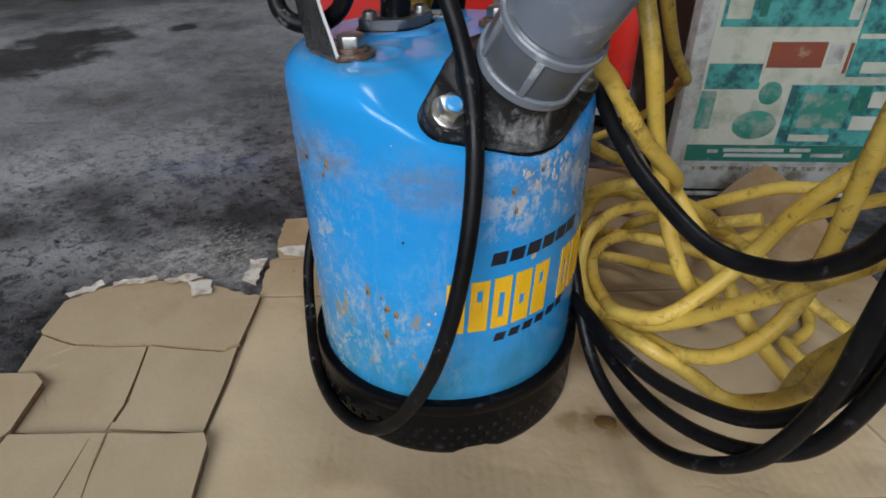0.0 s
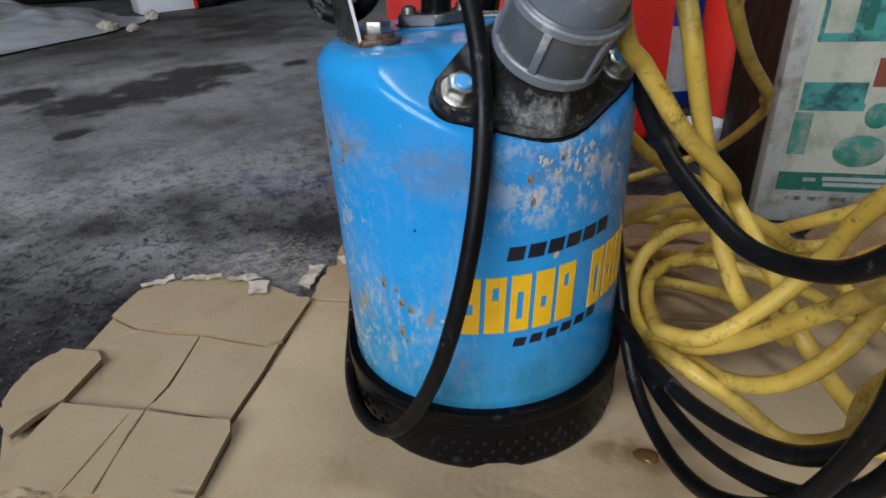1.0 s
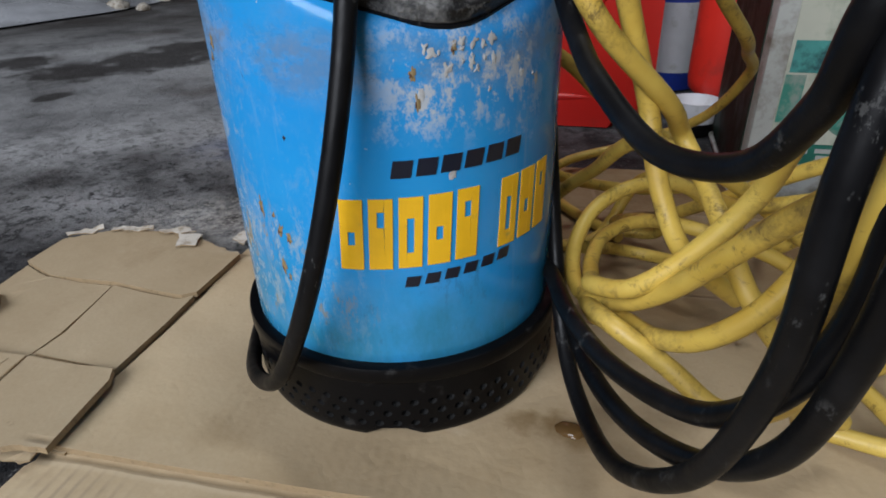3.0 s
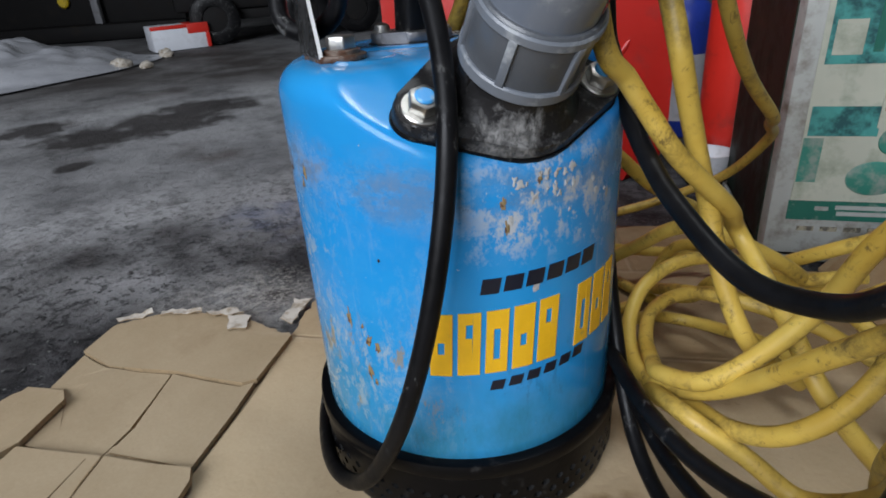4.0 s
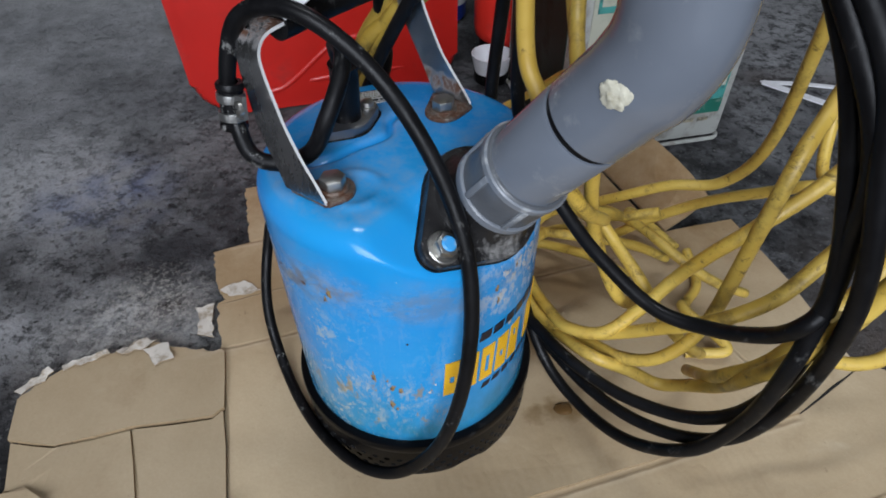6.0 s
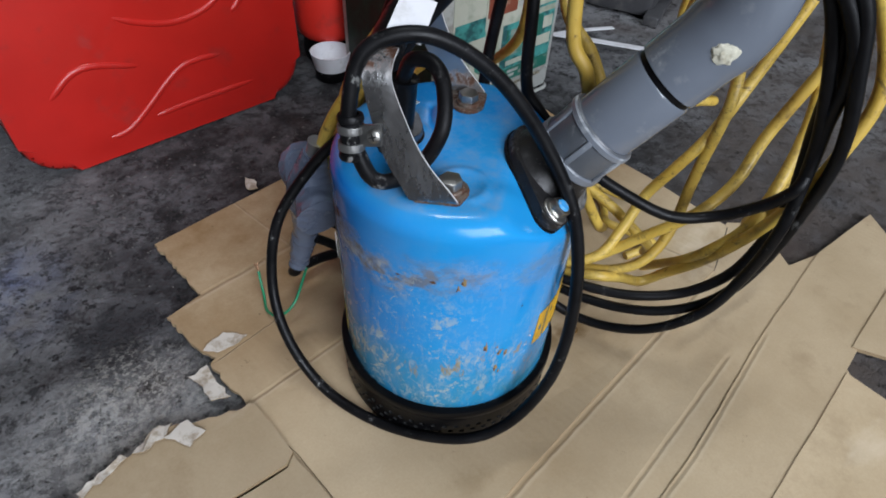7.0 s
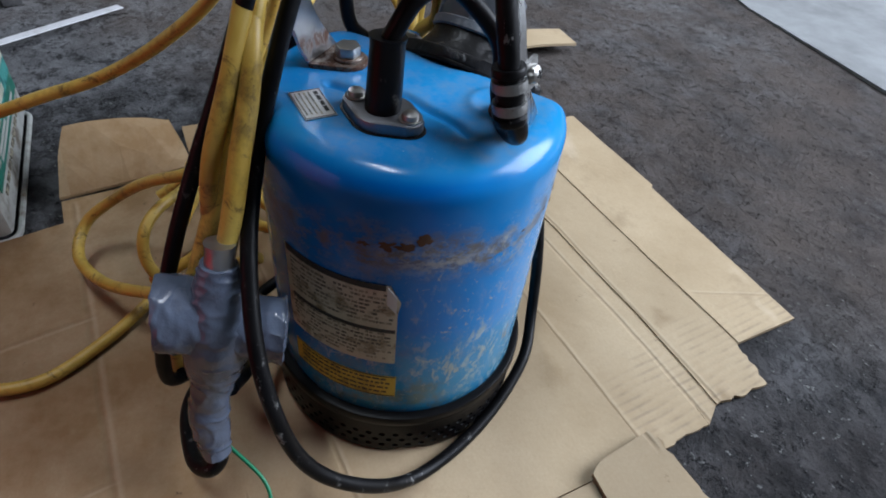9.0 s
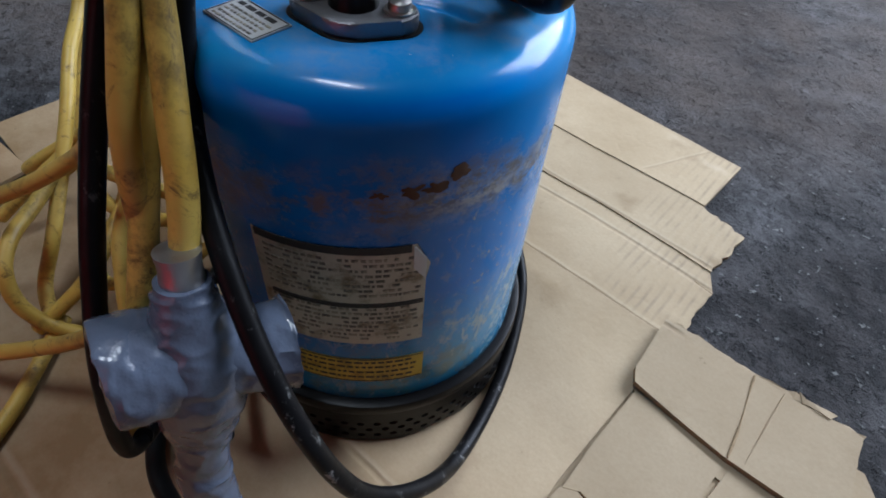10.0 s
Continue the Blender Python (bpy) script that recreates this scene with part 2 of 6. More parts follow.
    wet = n.math("MAXIMUM", wet, n.math("MAXIMUM", spot(-0.955, 0.42, 0.05), spot(-0.88, 1.08, 0.05)))
    c = n.mix(n.ramp(n.math("ADD", wet, n.ramp(n.noise(14, 5, 0.65), 0.3, 0.7, -0.45, 0.45)), 0.22, 0.72, 0, 0.85), c, (0.024, 0.020, 0.019))
    # a wet-looking oil patch, and the pale grit beside it
    c = n.mix(n.math("MULTIPLY", spot(-0.275, 0.195, 0.075), n.ramp(n.noise(16, 5), 0.36, 0.52, 0.1, 0.85)), c, (0.022, 0.022, 0.024))
    grit = n.math("MULTIPLY", spot(-0.275, 0.115, 0.080), n.ramp(n.noise(190, 4, 0.7), 0.50, 0.58))
    c = n.mix(n.math("MULTIPLY", grit, 0.6), c, (0.36, 0.345, 0.31))
    n.colour(c)
    n.rough(n.ramp(n.noise(6, 4), 0.35, 0.65, 0.55, 0.9))
    n.bump(n.math("ADD", n.noise(120, 5, 0.7), n.math("SUBTRACT", n.math("MULTIPLY", fine, 1.6), n.math("MULTIPLY", pits, 1.0))), 0.8, 0.003)
    return m


def cardboard(name, tone=1.0):
    m = material(name, (0.44 * tone, 0.33 * tone, 0.19 * tone), 0.85)
    n = Nodes(m)
    n.b.inputs["Specular IOR Level"].default_value = 0.25
    x, y = n.axis("X"), n.axis("Y")
    a, b = (0.48 * tone, 0.38 * tone, 0.248 * tone), (0.385 * tone, 0.295 * tone, 0.182 * tone)
    c = n.mix(n.ramp(n.noise(6, 5, 0.6), 0.35, 0.65), a, b)
    c = n.mix(n.ramp(n.noise(420, 2), 0.3, 0.7, 0, 0.2), c, (0.30 * tone, 0.21 * tone, 0.11 * tone))
    c = n.mix(n.ramp(n.noise(9, 7, 0.68), 0.56, 0.76, 0, 0.6), c, (0.21, 0.145, 0.08))
    c = n.mix(n.ramp(n.noise(60, 5, 0.75), 0.66, 0.73, 0, 0.5), c, (0.17, 0.12, 0.07))
    c = n.mix(n.ramp(n.noise(4, 5, 0.65, (1, 2.2, 1)), 0.60, 0.72, 0, 0.45), c, (0.62 * tone, 0.53 * tone, 0.40 * tone))
    # trodden-in brown dirt towards the back of the sheet, deepened for the shade there
    soil_shade = n.math("MULTIPLY", n.ramp(n.noise(7, 8, 0.7), 0.22, 0.58), n.ramp(y, 0.03, 0.17, 0.05, 0.85))
    c = n.mix(soil_shade, c, (0.195, 0.112, 0.045))
    specks = n.math("MULTIPLY", n.ramp(n.noise(48, 4, 0.7), 0.68, 0.72), n.ramp(y, 0.05, 0.15, 0.1, 0.8))
    c = n.mix(specks, c, (0.10, 0.065, 0.035))
    # soaked oil spots; the broad faint ones also carry shade by the foot
    warp = n.ramp(n.noise(45, 4), 0, 1, -0.02, 0.02)
    for cx, cy, r, deep in ((0.125, -0.050, 0.024, 0.85), (0.105, -0.052, 0.016, 0.6), (0.165, 0.095, 0.06, 0.7), (0.118, 0.02, 0.035, 0.6), (-0.06, -0.125, 0.025, 0.3), (-0.118, -0.27, 0.02, 0.4), (-0.02, -0.262, 0.018, 0.4), (0.05, -0.14, 0.10, 0.26), (-0.04, -0.15, 0.09, 0.20), (0.13, -0.07, 0.08, 0.34), (0.10, 0.03, 0.07, 0.3)):
        dx, dy = n.math("SUBTRACT", x, cx), n.math("MULTIPLY", n.math("SUBTRACT", y, cy), 1.5)
        d = n.math("ADD", n.math("SQRT", n.math("ADD", n.math("MULTIPLY", dx, dx), n.math("MULTIPLY", dy, dy)), 0), warp)
        c = n.mix(n.ramp(d, 0.3 * r, r, deep, 0), c, (0.15, 0.09, 0.035))
    # score lines: fold shade drawn in as dark lines, worn pale beside a valley
    valley, wobble = None, n.ramp(n.noise(40, 3), 0, 1, -0.0012, 0.0012)
    for (ax, ay), (bx, by), w, line_shade in (((-0.205, 0.195), (0.25, 0.285), 0.0040, 0.35), ((-0.20, 0.045), (0.10, 0.104), 0.0032, 0.25), ((-0.197, 0.1085), (-0.105, 0.1325), 0.0014, 0.9), ((-0.146, -0.1745), (0.33, -0.0785), 0.0034, 0.75), ((-0.134, -0.2415), (-0.006, -0.2185), 0.0034, 0.3), ((-0.118, -0.2605), (0.123, -0.2150), 0.0034, 0.3), ((-0.006, -0.2185), (0.244, -0.1615), 0.0034, 0.28), ((0.123, -0.2150), (0.302, -0.1660), 0.0034, 0.28), ((-0.02, -0.395), (0.0, -0.312), 0.0025, 0.15), ((0.10, 0.104), (0.25, 0.135), 0.0032, 0.2), ((0.305, -0.005), (0.332, -0.074), 0.0030, 0.45), ((0.05, 0.37), (0.09, 0.25), 0.0030, 0.2), ((-0.10, 0.335), (-0.07, 0.222), 0.0022, 0.15)):
        s = math.hypot(bx - ax, by - ay)
        ux, uy = (bx - ax) / s, (by - ay) / s
        px, py = n.math("SUBTRACT", x, ax), n.math("SUBTRACT", y, ay)
        along = n.math("ADD", n.math("MULTIPLY", px, ux), n.math("MULTIPLY", py, uy))
        off = n.math("ADD", n.math("SUBTRACT", n.math("MULTIPLY", px, uy), n.math("MULTIPLY", py, ux)), wobble)
        reach = n.band(along, 0.0, s, 0.006)
        line = n.math("MULTIPLY", n.band(off, -0.3 * w, 0.3 * w, 0.55 * w), reach)
        edge = n.math("MULTIPLY", n.band(off, 0.8 * w, 1.4 * w, 0.5 * w), reach)
        c = n.mix(n.math("MULTIPLY", line, line_shade), c, (0.14, 0.095, 0.05))
        c = n.mix(n.math("MULTIPLY", edge, 0.25), c, (0.64 * tone, 0.54 * tone, 0.40 * tone))
        valley = n.math("MULTIPLY", line, -0.9) if valley is None else n.math("SUBTRACT", valley, n.math("MULTIPLY", line, 0.9))
    # flutes crushed through the paper at the ends of the narrow strips
    s = n.math("ADD", n.math("MULTIPLY", x, 0.976), n.math("MULTIPLY", y, 0.216))
    wavy = n.math("SINE", n.math("ADD", n.math("MULTIPLY", s, 800), n.math("MULTIPLY", n.noise(14, 3), 4.0)), 0)
    ends = n.math("MULTIPLY", n.ramp(n.math("ADD", s, n.ramp(n.noise(18, 3), 0, 1, -0.05, 0.05)), -0.13, -0.07, 1, 0), n.ramp(y, -0.165, -0.18))
    ends = n.math("MULTIPLY", ends, n.ramp(x, -0.15, -0.14))
    c = n.mix(n.math("MULTIPLY", n.math("MULTIPLY", ends, n.ramp(wavy, 0.2, 0.95)), n.ramp(n.noise(30, 4), 0.42, 0.62, 0.0, 0.42)), c, (0.20, 0.155, 0.11))
    n.colour(c)
    faint = n.ramp(n.noise(5, 3), 0.52, 0.66, 0.02, 0.35)
    marked = n.math("MULTIPLY", wavy, n.math("ADD", n.math("MULTIPLY", ends, 0.2), n.math("MULTIPLY", faint, 0.25)))
    creased = n.math("ABSOLUTE", n.math("SUBTRACT", n.noise(9, 4, 0.6), 0.5), 0)
    crumple = n.ramp(creased, 0, 0.03, -0.3, 0)
    h = n.math("ADD", n.math("ADD", n.math("MULTIPLY", marked, 0.5), n.math("MULTIPLY", n.noise(10, 6, 0.6), 1.5)), n.math("ADD", valley, n.math("MULTIPLY", crumple, n.ramp(n.noise(6, 3), 0.48, 0.62, 0.0, 0.6))))
    n.bump(h, 0.55, 0.0022)
    return m


def rubber(name, base, chalk):
    m = material(name, base, 0.38)
    m.node_tree.nodes["Principled BSDF"].inputs["Specular IOR Level"].default_value = 0.16
    n = Nodes(m)
    c = n.mix(n.ramp(n.noise(40, 4), 0.4, 0.7), base, tuple(v * 1.5 + 0.002 for v in base))
    spots = n.math("MULTIPLY", n.ramp(n.noise(140, 5, 0.78, (1, 1, 0.55)), 0.585, 0.64, 0, 0.85), n.math("MAXIMUM", n.ramp(n.noise(14, 3), 0.50, 0.64, 0, 0.35), n.math("MULTIPLY", n.ramp(n.axis("X"), -0.06, -0.10, 0, 1), n.ramp(n.noise(30, 3), 0.42, 0.55, 0.15, 1))))
    n.colour(n.mix(spots, c, chalk))
    n.rough(n.ramp(n.noise(70, 4), 0.3, 0.7, 0.28, 0.55))
    n.bump(n.noise(260, 3), 0.12)
    return m


def yellow_sheath():
    m = material("yellow_rubber", (0.55, 0.36, 0.05), 0.42)
    n = Nodes(m)
    c = n.mix(n.ramp(n.noise(18, 4), 0.35, 0.65), (0.59, 0.42, 0.085), (0.45, 0.29, 0.042))
    c = n.mix(n.ramp(n.noise(7, 4), 0.45, 0.75, 0, 0.55), c, (0.27, 0.165, 0.03))
    c = n.mix(n.ramp(n.noise(75, 8, 0.8, None, 0.8), 0.56, 0.64, 0, 0.85), c, (0.10, 0.06, 0.016))
    smear = n.math("MULTIPLY", n.ramp(n.noise(26, 6, 0.7), 0.52, 0.62), n.ramp(n.noise(110, 5, 0.75), 0.40, 0.58, 0.1, 0.6))
    c = n.mix(smear, c, (0.075, 0.046, 0.016))
    n.colour(c)
    n.rough(n.ramp(n.noise(40, 4), 0.3, 0.7, 0.33, 0.62))
    n.bump(n.noise(200, 3), 0.12)
    return m


def rusty(name, steel=(0.55, 0.55, 0.55), lo=0.55, hi=0.68, scale=60, rough=0.25, bands=()):
    m = material(name, steel, rough, 1.0)
    n = Nodes(m)
    mask = n.ramp(n.noise(scale, 6, 0.7), lo, hi)
    for a, b in bands:
        worst = n.math("MULTIPLY", n.band(n.math("ADD", n.axis("Z"), n.ramp(n.noise(120, 4, 0.6, (1, 1, 0.25)), 0, 1, -0.008, 0.008)), a, b, 0.003), n.ramp(n.noise(150, 7, 0.78, (1, 1, 0.5)), 0.40, 0.52))
        mask = n.math("MAXIMUM", mask, worst)
    c = n.mix(n.noise(90, 3), tuple(v * 0.8 for v in steel), steel)
    n.colour(n.mix(mask, c, (0.072, 0.030, 0.014)))
    n.link(n.ramp(mask, 0, 1, 1, 0), n.b.inputs["Metallic"])
    scratched = n.ramp(n.noise(60, 6, 0.75, (1, 1, 0.3)), 0.40, 0.66, 0.0, 0.16)
    n.rough(n.math("MAXIMUM", n.math("ADD", scratched, rough), n.math("MULTIPLY", mask, 0.85)))
    n.bump(n.math("ADD", n.noise(400, 3), n.math("MULTIPLY", n.noise(38, 3), 2.5)), 0.25)
    return m


def mortared_iron():
    """Black iron with grit all over and mortar smeared along its lower lip."""
    m = material("iron_with_dried_mortar", (0.008, 0.008, 0.0085), 0.4)
    n = Nodes(m)
    n.b.inputs["Specular IOR Level"].default_value = 0.3
    low = n.ramp(n.axis("Z"), 0.248, 0.212, 0, 0.13)
    fine = n.math("ADD", n.noise(170, 8, 0.8), low)
    broad = n.math("ADD", n.noise(36, 7, 0.72, (1, 1, 0.6)), low)
    grit = n.ramp(fine, 0.62, 0.71, 0, 0.75)
    smear = n.math("MULTIPLY", n.ramp(broad, 0.61, 0.72), n.ramp(n.noise(210, 6, 0.8), 0.36, 0.52, 0.25, 1))
    mask = n.math("MAXIMUM", grit, smear)
    c = n.mix(n.noise(30, 4), (0.006, 0.006, 0.0065), (0.020, 0.019, 0.019))
    c = n.mix(n.math("MULTIPLY", mask, 0.85), c, n.mix(n.noise(60, 4), (0.17, 0.165, 0.155), (0.36, 0.355, 0.345)))
    n.colour(c)
    n.rough(n.ramp(mask, 0, 1, 0.35, 0.92))
    n.bump(n.math("ADD", n.noise(160, 4), n.math("MULTIPLY", mask, 1.5)), 0.6, 0.0012)
    return m


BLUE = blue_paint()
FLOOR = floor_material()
CARD = cardboard("brown_cardboard")
CARD_PALE = cardboard("pale_cardboard", 1.12)
CARD_AGED = cardboard("weathered_cardboard", 0.80)
TORN = worn("torn_paper", (0.50, 0.46, 0.40), (0.27, 0.22, 0.16), (0.9, 0.9), 70, (0.46, 0.62))
CUT = worn("cardboard_edge", (0.28, 0.20, 0.11), (0.14, 0.10, 0.05), (0.9, 0.9), 200)
MORTARED = mortared_iron()
MORTAR = worn("dried_mortar", (0.40, 0.40, 0.39), (0.24, 0.21, 0.18), (0.9, 0.95), 90, (0.5, 0.7), bump=0.8, grain=200)
BLACK_PLASTIC = worn("black_plastic", (0.0025, 0.0025, 0.003), (0.03, 0.029, 0.028), (0.36, 0.7), 70, (0.60, 0.76), spec=0.14)
HOLE = material("dark_inside", (0.003, 0.003, 0.003), 0.9)
BLACK_RUBBER = rubber("black_rubber", (0.003, 0.003, 0.0035), (0.22, 0.22, 0.21))
GRIMY_RUBBER = worn("grimy_black_rubber", (0.004, 0.004, 0.0045), (0.10, 0.095, 0.085), (0.35, 0.7), 120, (0.60, 0.72), spec=0.2)
YELLOW = yellow_sheath()
PVC = worn("grey_pvc", (0.128, 0.144, 0.172), (0.24, 0.25, 0.26), (0.17, 0.42), 38, (0.58, 0.78), bump=0.08, tone=0.12)
PVC_DARK = worn("dark_grey_pvc", (0.085, 0.092, 0.102), (0.20, 0.205, 0.205), (0.32, 0.6), 90, (0.56, 0.72), bump=0.15)
PVC_WORN = worn("scuffed_grey_pvc", (0.145, 0.160, 0.182), (0.36, 0.375, 0.38), (0.34, 0.65), 70, (0.53, 0.70), bump=0.2)
STEEL = rusty("galvanised_steel", (0.50, 0.50, 0.50), 0.62, 0.76, 50, 0.36)
STRAP_STEEL = rusty("scratched_strap_steel", (0.46, 0.46, 0.46), 0.66, 0.80, 45, 0.30, ((0.263, 0.274),))
NEAR_STEEL = rusty("worn_strap_steel", (0.55, 0.55, 0.55), 0.66, 0.80, 45, 0.20, ((0.336, 0.347),))
# the strap edges' window glint is put into a pale, barely metallic colour
BRIGHT_EDGE = material("strap_edge_glint", (0.80, 0.80, 0.79), 0.38, 0.25)
ZINC = rusty("zinc_bolt", (0.50, 0.49, 0.46), 0.60, 0.76, 160, 0.34)
CLIP_STEEL = rusty("dull_zinc_clip", (0.34, 0.34, 0.33), 0.60, 0.76, 120, 0.42)
RUST_STEEL = rusty("rusted_steel", (0.27, 0.235, 0.20), 0.38, 0.54, 120, 0.4)
ALUMINIUM = rusty("cast_aluminium", (0.25, 0.25, 0.26), 0.72, 0.85, 90, 0.42)
RUST = worn("rust", (0.085, 0.042, 0.02), (0.045, 0.025, 0.014), (0.9, 0.9), 200)
OCHRE = worn("ochre_stain", (0.22, 0.155, 0.07), (0.13, 0.09, 0.04), (0.85, 0.9), 150)
LETTER_YELLOW = worn("yellow_print", (0.75, 0.42, 0.012), (0.42, 0.30, 0.06), (0.35, 0.6), 90, (0.62, 0.72))
LETTER_BLACK = worn("black_print", (0.006, 0.008, 0.018), (0.03, 0.06, 0.10), (0.35, 0.6), 120, (0.66, 0.75))
BLUE_DAUB = worn("blue_marker", (0.045, 0.28, 0.60), (0.25, 0.33, 0.38), (0.35, 0.6), 160, (0.52, 0.66))
TAPE = worn("grey_vinyl_tape", (0.100, 0.122, 0.172), (0.065, 0.078, 0.115), (0.20, 0.42), 40, (0.50, 0.75), bump=0.8, grain=110)
LABEL = worn("soiled_label", (0.50, 0.465, 0.35), (0.19, 0.15, 0.08), (0.5, 0.8), 75, (0.51, 0.67))
LABEL_YELLOW = worn("yellow_label", (0.52, 0.37, 0.015), (0.20, 0.14, 0.02), (0.45, 0.7), 80, (0.5, 0.68))
SILVER_LABEL = worn("silver_label", (0.48, 0.48, 0.47), (0.30, 0.29, 0.27), (0.35, 0.6), 90, (0.55, 0.7))
INK = material("black_ink", (0.015, 0.014, 0.013), 0.7)
FADED_INK = worn("faded_ink", (0.10, 0.09, 0.07), (0.32, 0.29, 0.21), (0.7, 0.8), 160, (0.46, 0.56))
RED = worn("red_can_paint", (0.42, 0.013, 0.009), (0.30, 0.018, 0.014), (0.32, 0.55), 22, (0.58, 0.75))
RED_PLASTIC = worn("red_plastic", (0.60, 0.026, 0.016), (0.35, 0.03, 0.02), (0.4, 0.6), 25)
WHITE_PLASTIC = worn("white_plastic", (0.62, 0.62, 0.64), (0.40, 0.39, 0.37), (0.4, 0.6), 40)
BLUE_PLASTIC = worn("blue_plastic", (0.02, 0.05, 0.38), (0.02, 0.04, 0.2), (0.35, 0.5), 30)
TIN = worn("weathered_tinplate", (0.37, 0.38, 0.355), (0.14, 0.115, 0.085), (0.45, 0.8), 22, (0.48, 0.66), bump=0.3)
TIN_SIDE = worn("grimy_green_tinplate", (0.011, 0.027, 0.018), (0.026, 0.018, 0.012), (0.5, 0.8), 11, (0.44, 0.60), bump=0.3, spec=0.2)
GREEN_INK = worn("faded_green_print", (0.03, 0.19, 0.14), (0.22, 0.27, 0.23), (0.5, 0.7), 40, (0.46, 0.60))
TEAL_INK = worn("dark_green_print", (0.012, 0.12, 0.085), (0.20, 0.26, 0.21), (0.5, 0.7), 60, (0.58, 0.7))
PHOTO_INK = worn("blue_green_picture_print", (0.055, 0.27, 0.245), (0.012, 0.075, 0.078), (0.5, 0.7), 46, (0.44, 0.60), tone=0.5)
CREAM_INK = worn("yellowed_cream_print", (0.43, 0.44, 0.36), (0.25, 0.28, 0.21), (0.5, 0.7), 26, (0.48, 0.68))
BROWN_INK = worn("red_brown_print", (0.20, 0.05, 0.025), (0.36, 0.28, 0.2), (0.6, 0.8), 50, (0.6, 0.75))
GREEN_WIRE = material("green_wire", (0.01, 0.20, 0.09), 0.4)
COPPER = material("copper_strands", (0.45, 0.25, 0.15), 0.4, 1.0)
OILY_BLACK = worn("oily_black_iron", (0.008, 0.0075, 0.0075), (0.016, 0.013, 0.011), (0.6, 0.85), 14)
OILY_BLACK.node_tree.nodes["Principled BSDF"].inputs["Specular IOR Level"].default_value = 0.15
DULL_STEEL = worn("dull_grey_steel", (0.16, 0.16, 0.17), (0.07, 0.065, 0.06), (0.5, 0.75), 20)
CARTON_WHITE = worn("white_carton_board", (0.66, 0.68, 0.72), (0.50, 0.50, 0.52), (0.7, 0.85), 12)
# wall colour set dark to hold back bounced light
WALL = worn("dark_wall", (0.07, 0.068, 0.065), (0.03, 0.03, 0.03), (0.85, 0.9), 2.5)
SLAB = worn("pale_concrete", (0.28, 0.29, 0.29), (0.17, 0.175, 0.175), (0.7, 0.85), 7, (0.4, 0.7), bump=0.4)
FILM_WHITE = worn("crumpled_plastic_sheet", (0.46, 0.47, 0.50), (0.36, 0.37, 0.40), (0.25, 0.45), 8, (0.4, 0.7))
DARK_METAL = worn("dark_machine_metal", (0.045, 0.045, 0.048), (0.11, 0.105, 0.10), (0.45, 0.7), 30, (0.5, 0.7))


# ---- building helpers ----
def part(name, bm, mat, parent=None, label="", smooth=True):
    """Links a bmesh as one mesh object, under a thing or a part."""
    bmesh.ops.recalc_face_normals(bm, faces=bm.faces)
    me = bpy.data.meshes.new(name)
    bm.to_mesh(me)
    bm.free()
    for m in mat if isinstance(mat, (list, tuple)) else [mat]:
        me.materials.append(m)
    if smooth:
        for p in me.polygons:
            p.use_smooth = True
        me.set_sharp_from_angle(angle=radians(38))
    ob = new(name, me)
    if parent:
        ob.parent = parent
    if label:
        ob["label"] = label
    return ob


def thing(name, label, category, group="", at=(0, 0, 0)):
    ob = new(name)
    ob.empty_display_size = 0.02
    ob.location = at
    return tagged(ob, label, category, group)


def spline(points, per=10):
    """A smooth curve through the points."""
    p = [Vector(q) for q in points]
    p = [2 * p[0] - p[1], *p, 2 * p[-1] - p[-2]]
    out = []
    for i in range(1, len(p) - 2):
        a, b, c, d = p[i - 1 : i + 3]
        for k in range(per):
            u = k / per
            out.append(0.5 * (2 * b + (c - a) * u + (2 * a - 5 * b + 4 * c - d) * u * u + (3 * b - a - 3 * c + d) * u**3))
    return out + [p[-2]]


def sweep(bm, line, radius, sides=14, cap=True):
    """A round section along a line; radius may be a function of the way along, 0 to 1."""
    rings, side = [], None
    for i, q in enumerate(line):
        way = (line[min(i + 1, len(line) - 1)] - line[max(i - 1, 0)]).normalized()
        if side is None:
            side = way.orthogonal().normalized()
        side = (side - way * side.dot(way)).normalized()
        up = way.cross(side)
        r = radius(i / (len(line) - 1)) if callable(radius) else radius
        rings.append([bm.verts.new(q + r * (math.cos(a) * side + math.sin(a) * up)) for a in [2 * math.pi * k / sides for k in range(sides)]])
    for a, b in zip(rings, rings[1:]):
        for k in range(sides):
            bm.faces.new((a[k], a[(k + 1) % sides], b[(k + 1) % sides], b[k]))
    if cap:
        bm.faces.new(rings[0][::-1])
        bm.faces.new(rings[-1])
    return bm


def tube(points, radius, sides=14, per=10):
    return sweep(bmesh.new(), spline(points, per), radius, sides)


def lathe(profile, n=96, bm=None):
    """A profile of (r, z) turned about z; ends at r = 0 are closed."""
    bm = bm or bmesh.new()
    rings = []
    for r, z in profile:
        if r < 1e-6:
            rings.append([bm.verts.new((0, 0, z))])
        else:
            rings.append([bm.verts.new((r * math.cos(2 * math.pi * k / n), r * math.sin(2 * math.pi * k / n), z)) for k in range(n)])
    for a, b in zip(rings, rings[1:]):
        for k in range(n):
            q = [a[k % len(a)], a[(k + 1) % len(a)], b[(k + 1) % len(b)], b[k % len(b)]]
            q = [v for i, v in enumerate(q) if v not in q[:i]]
            if len(q) > 2:
                bm.faces.new(q)
    return bm


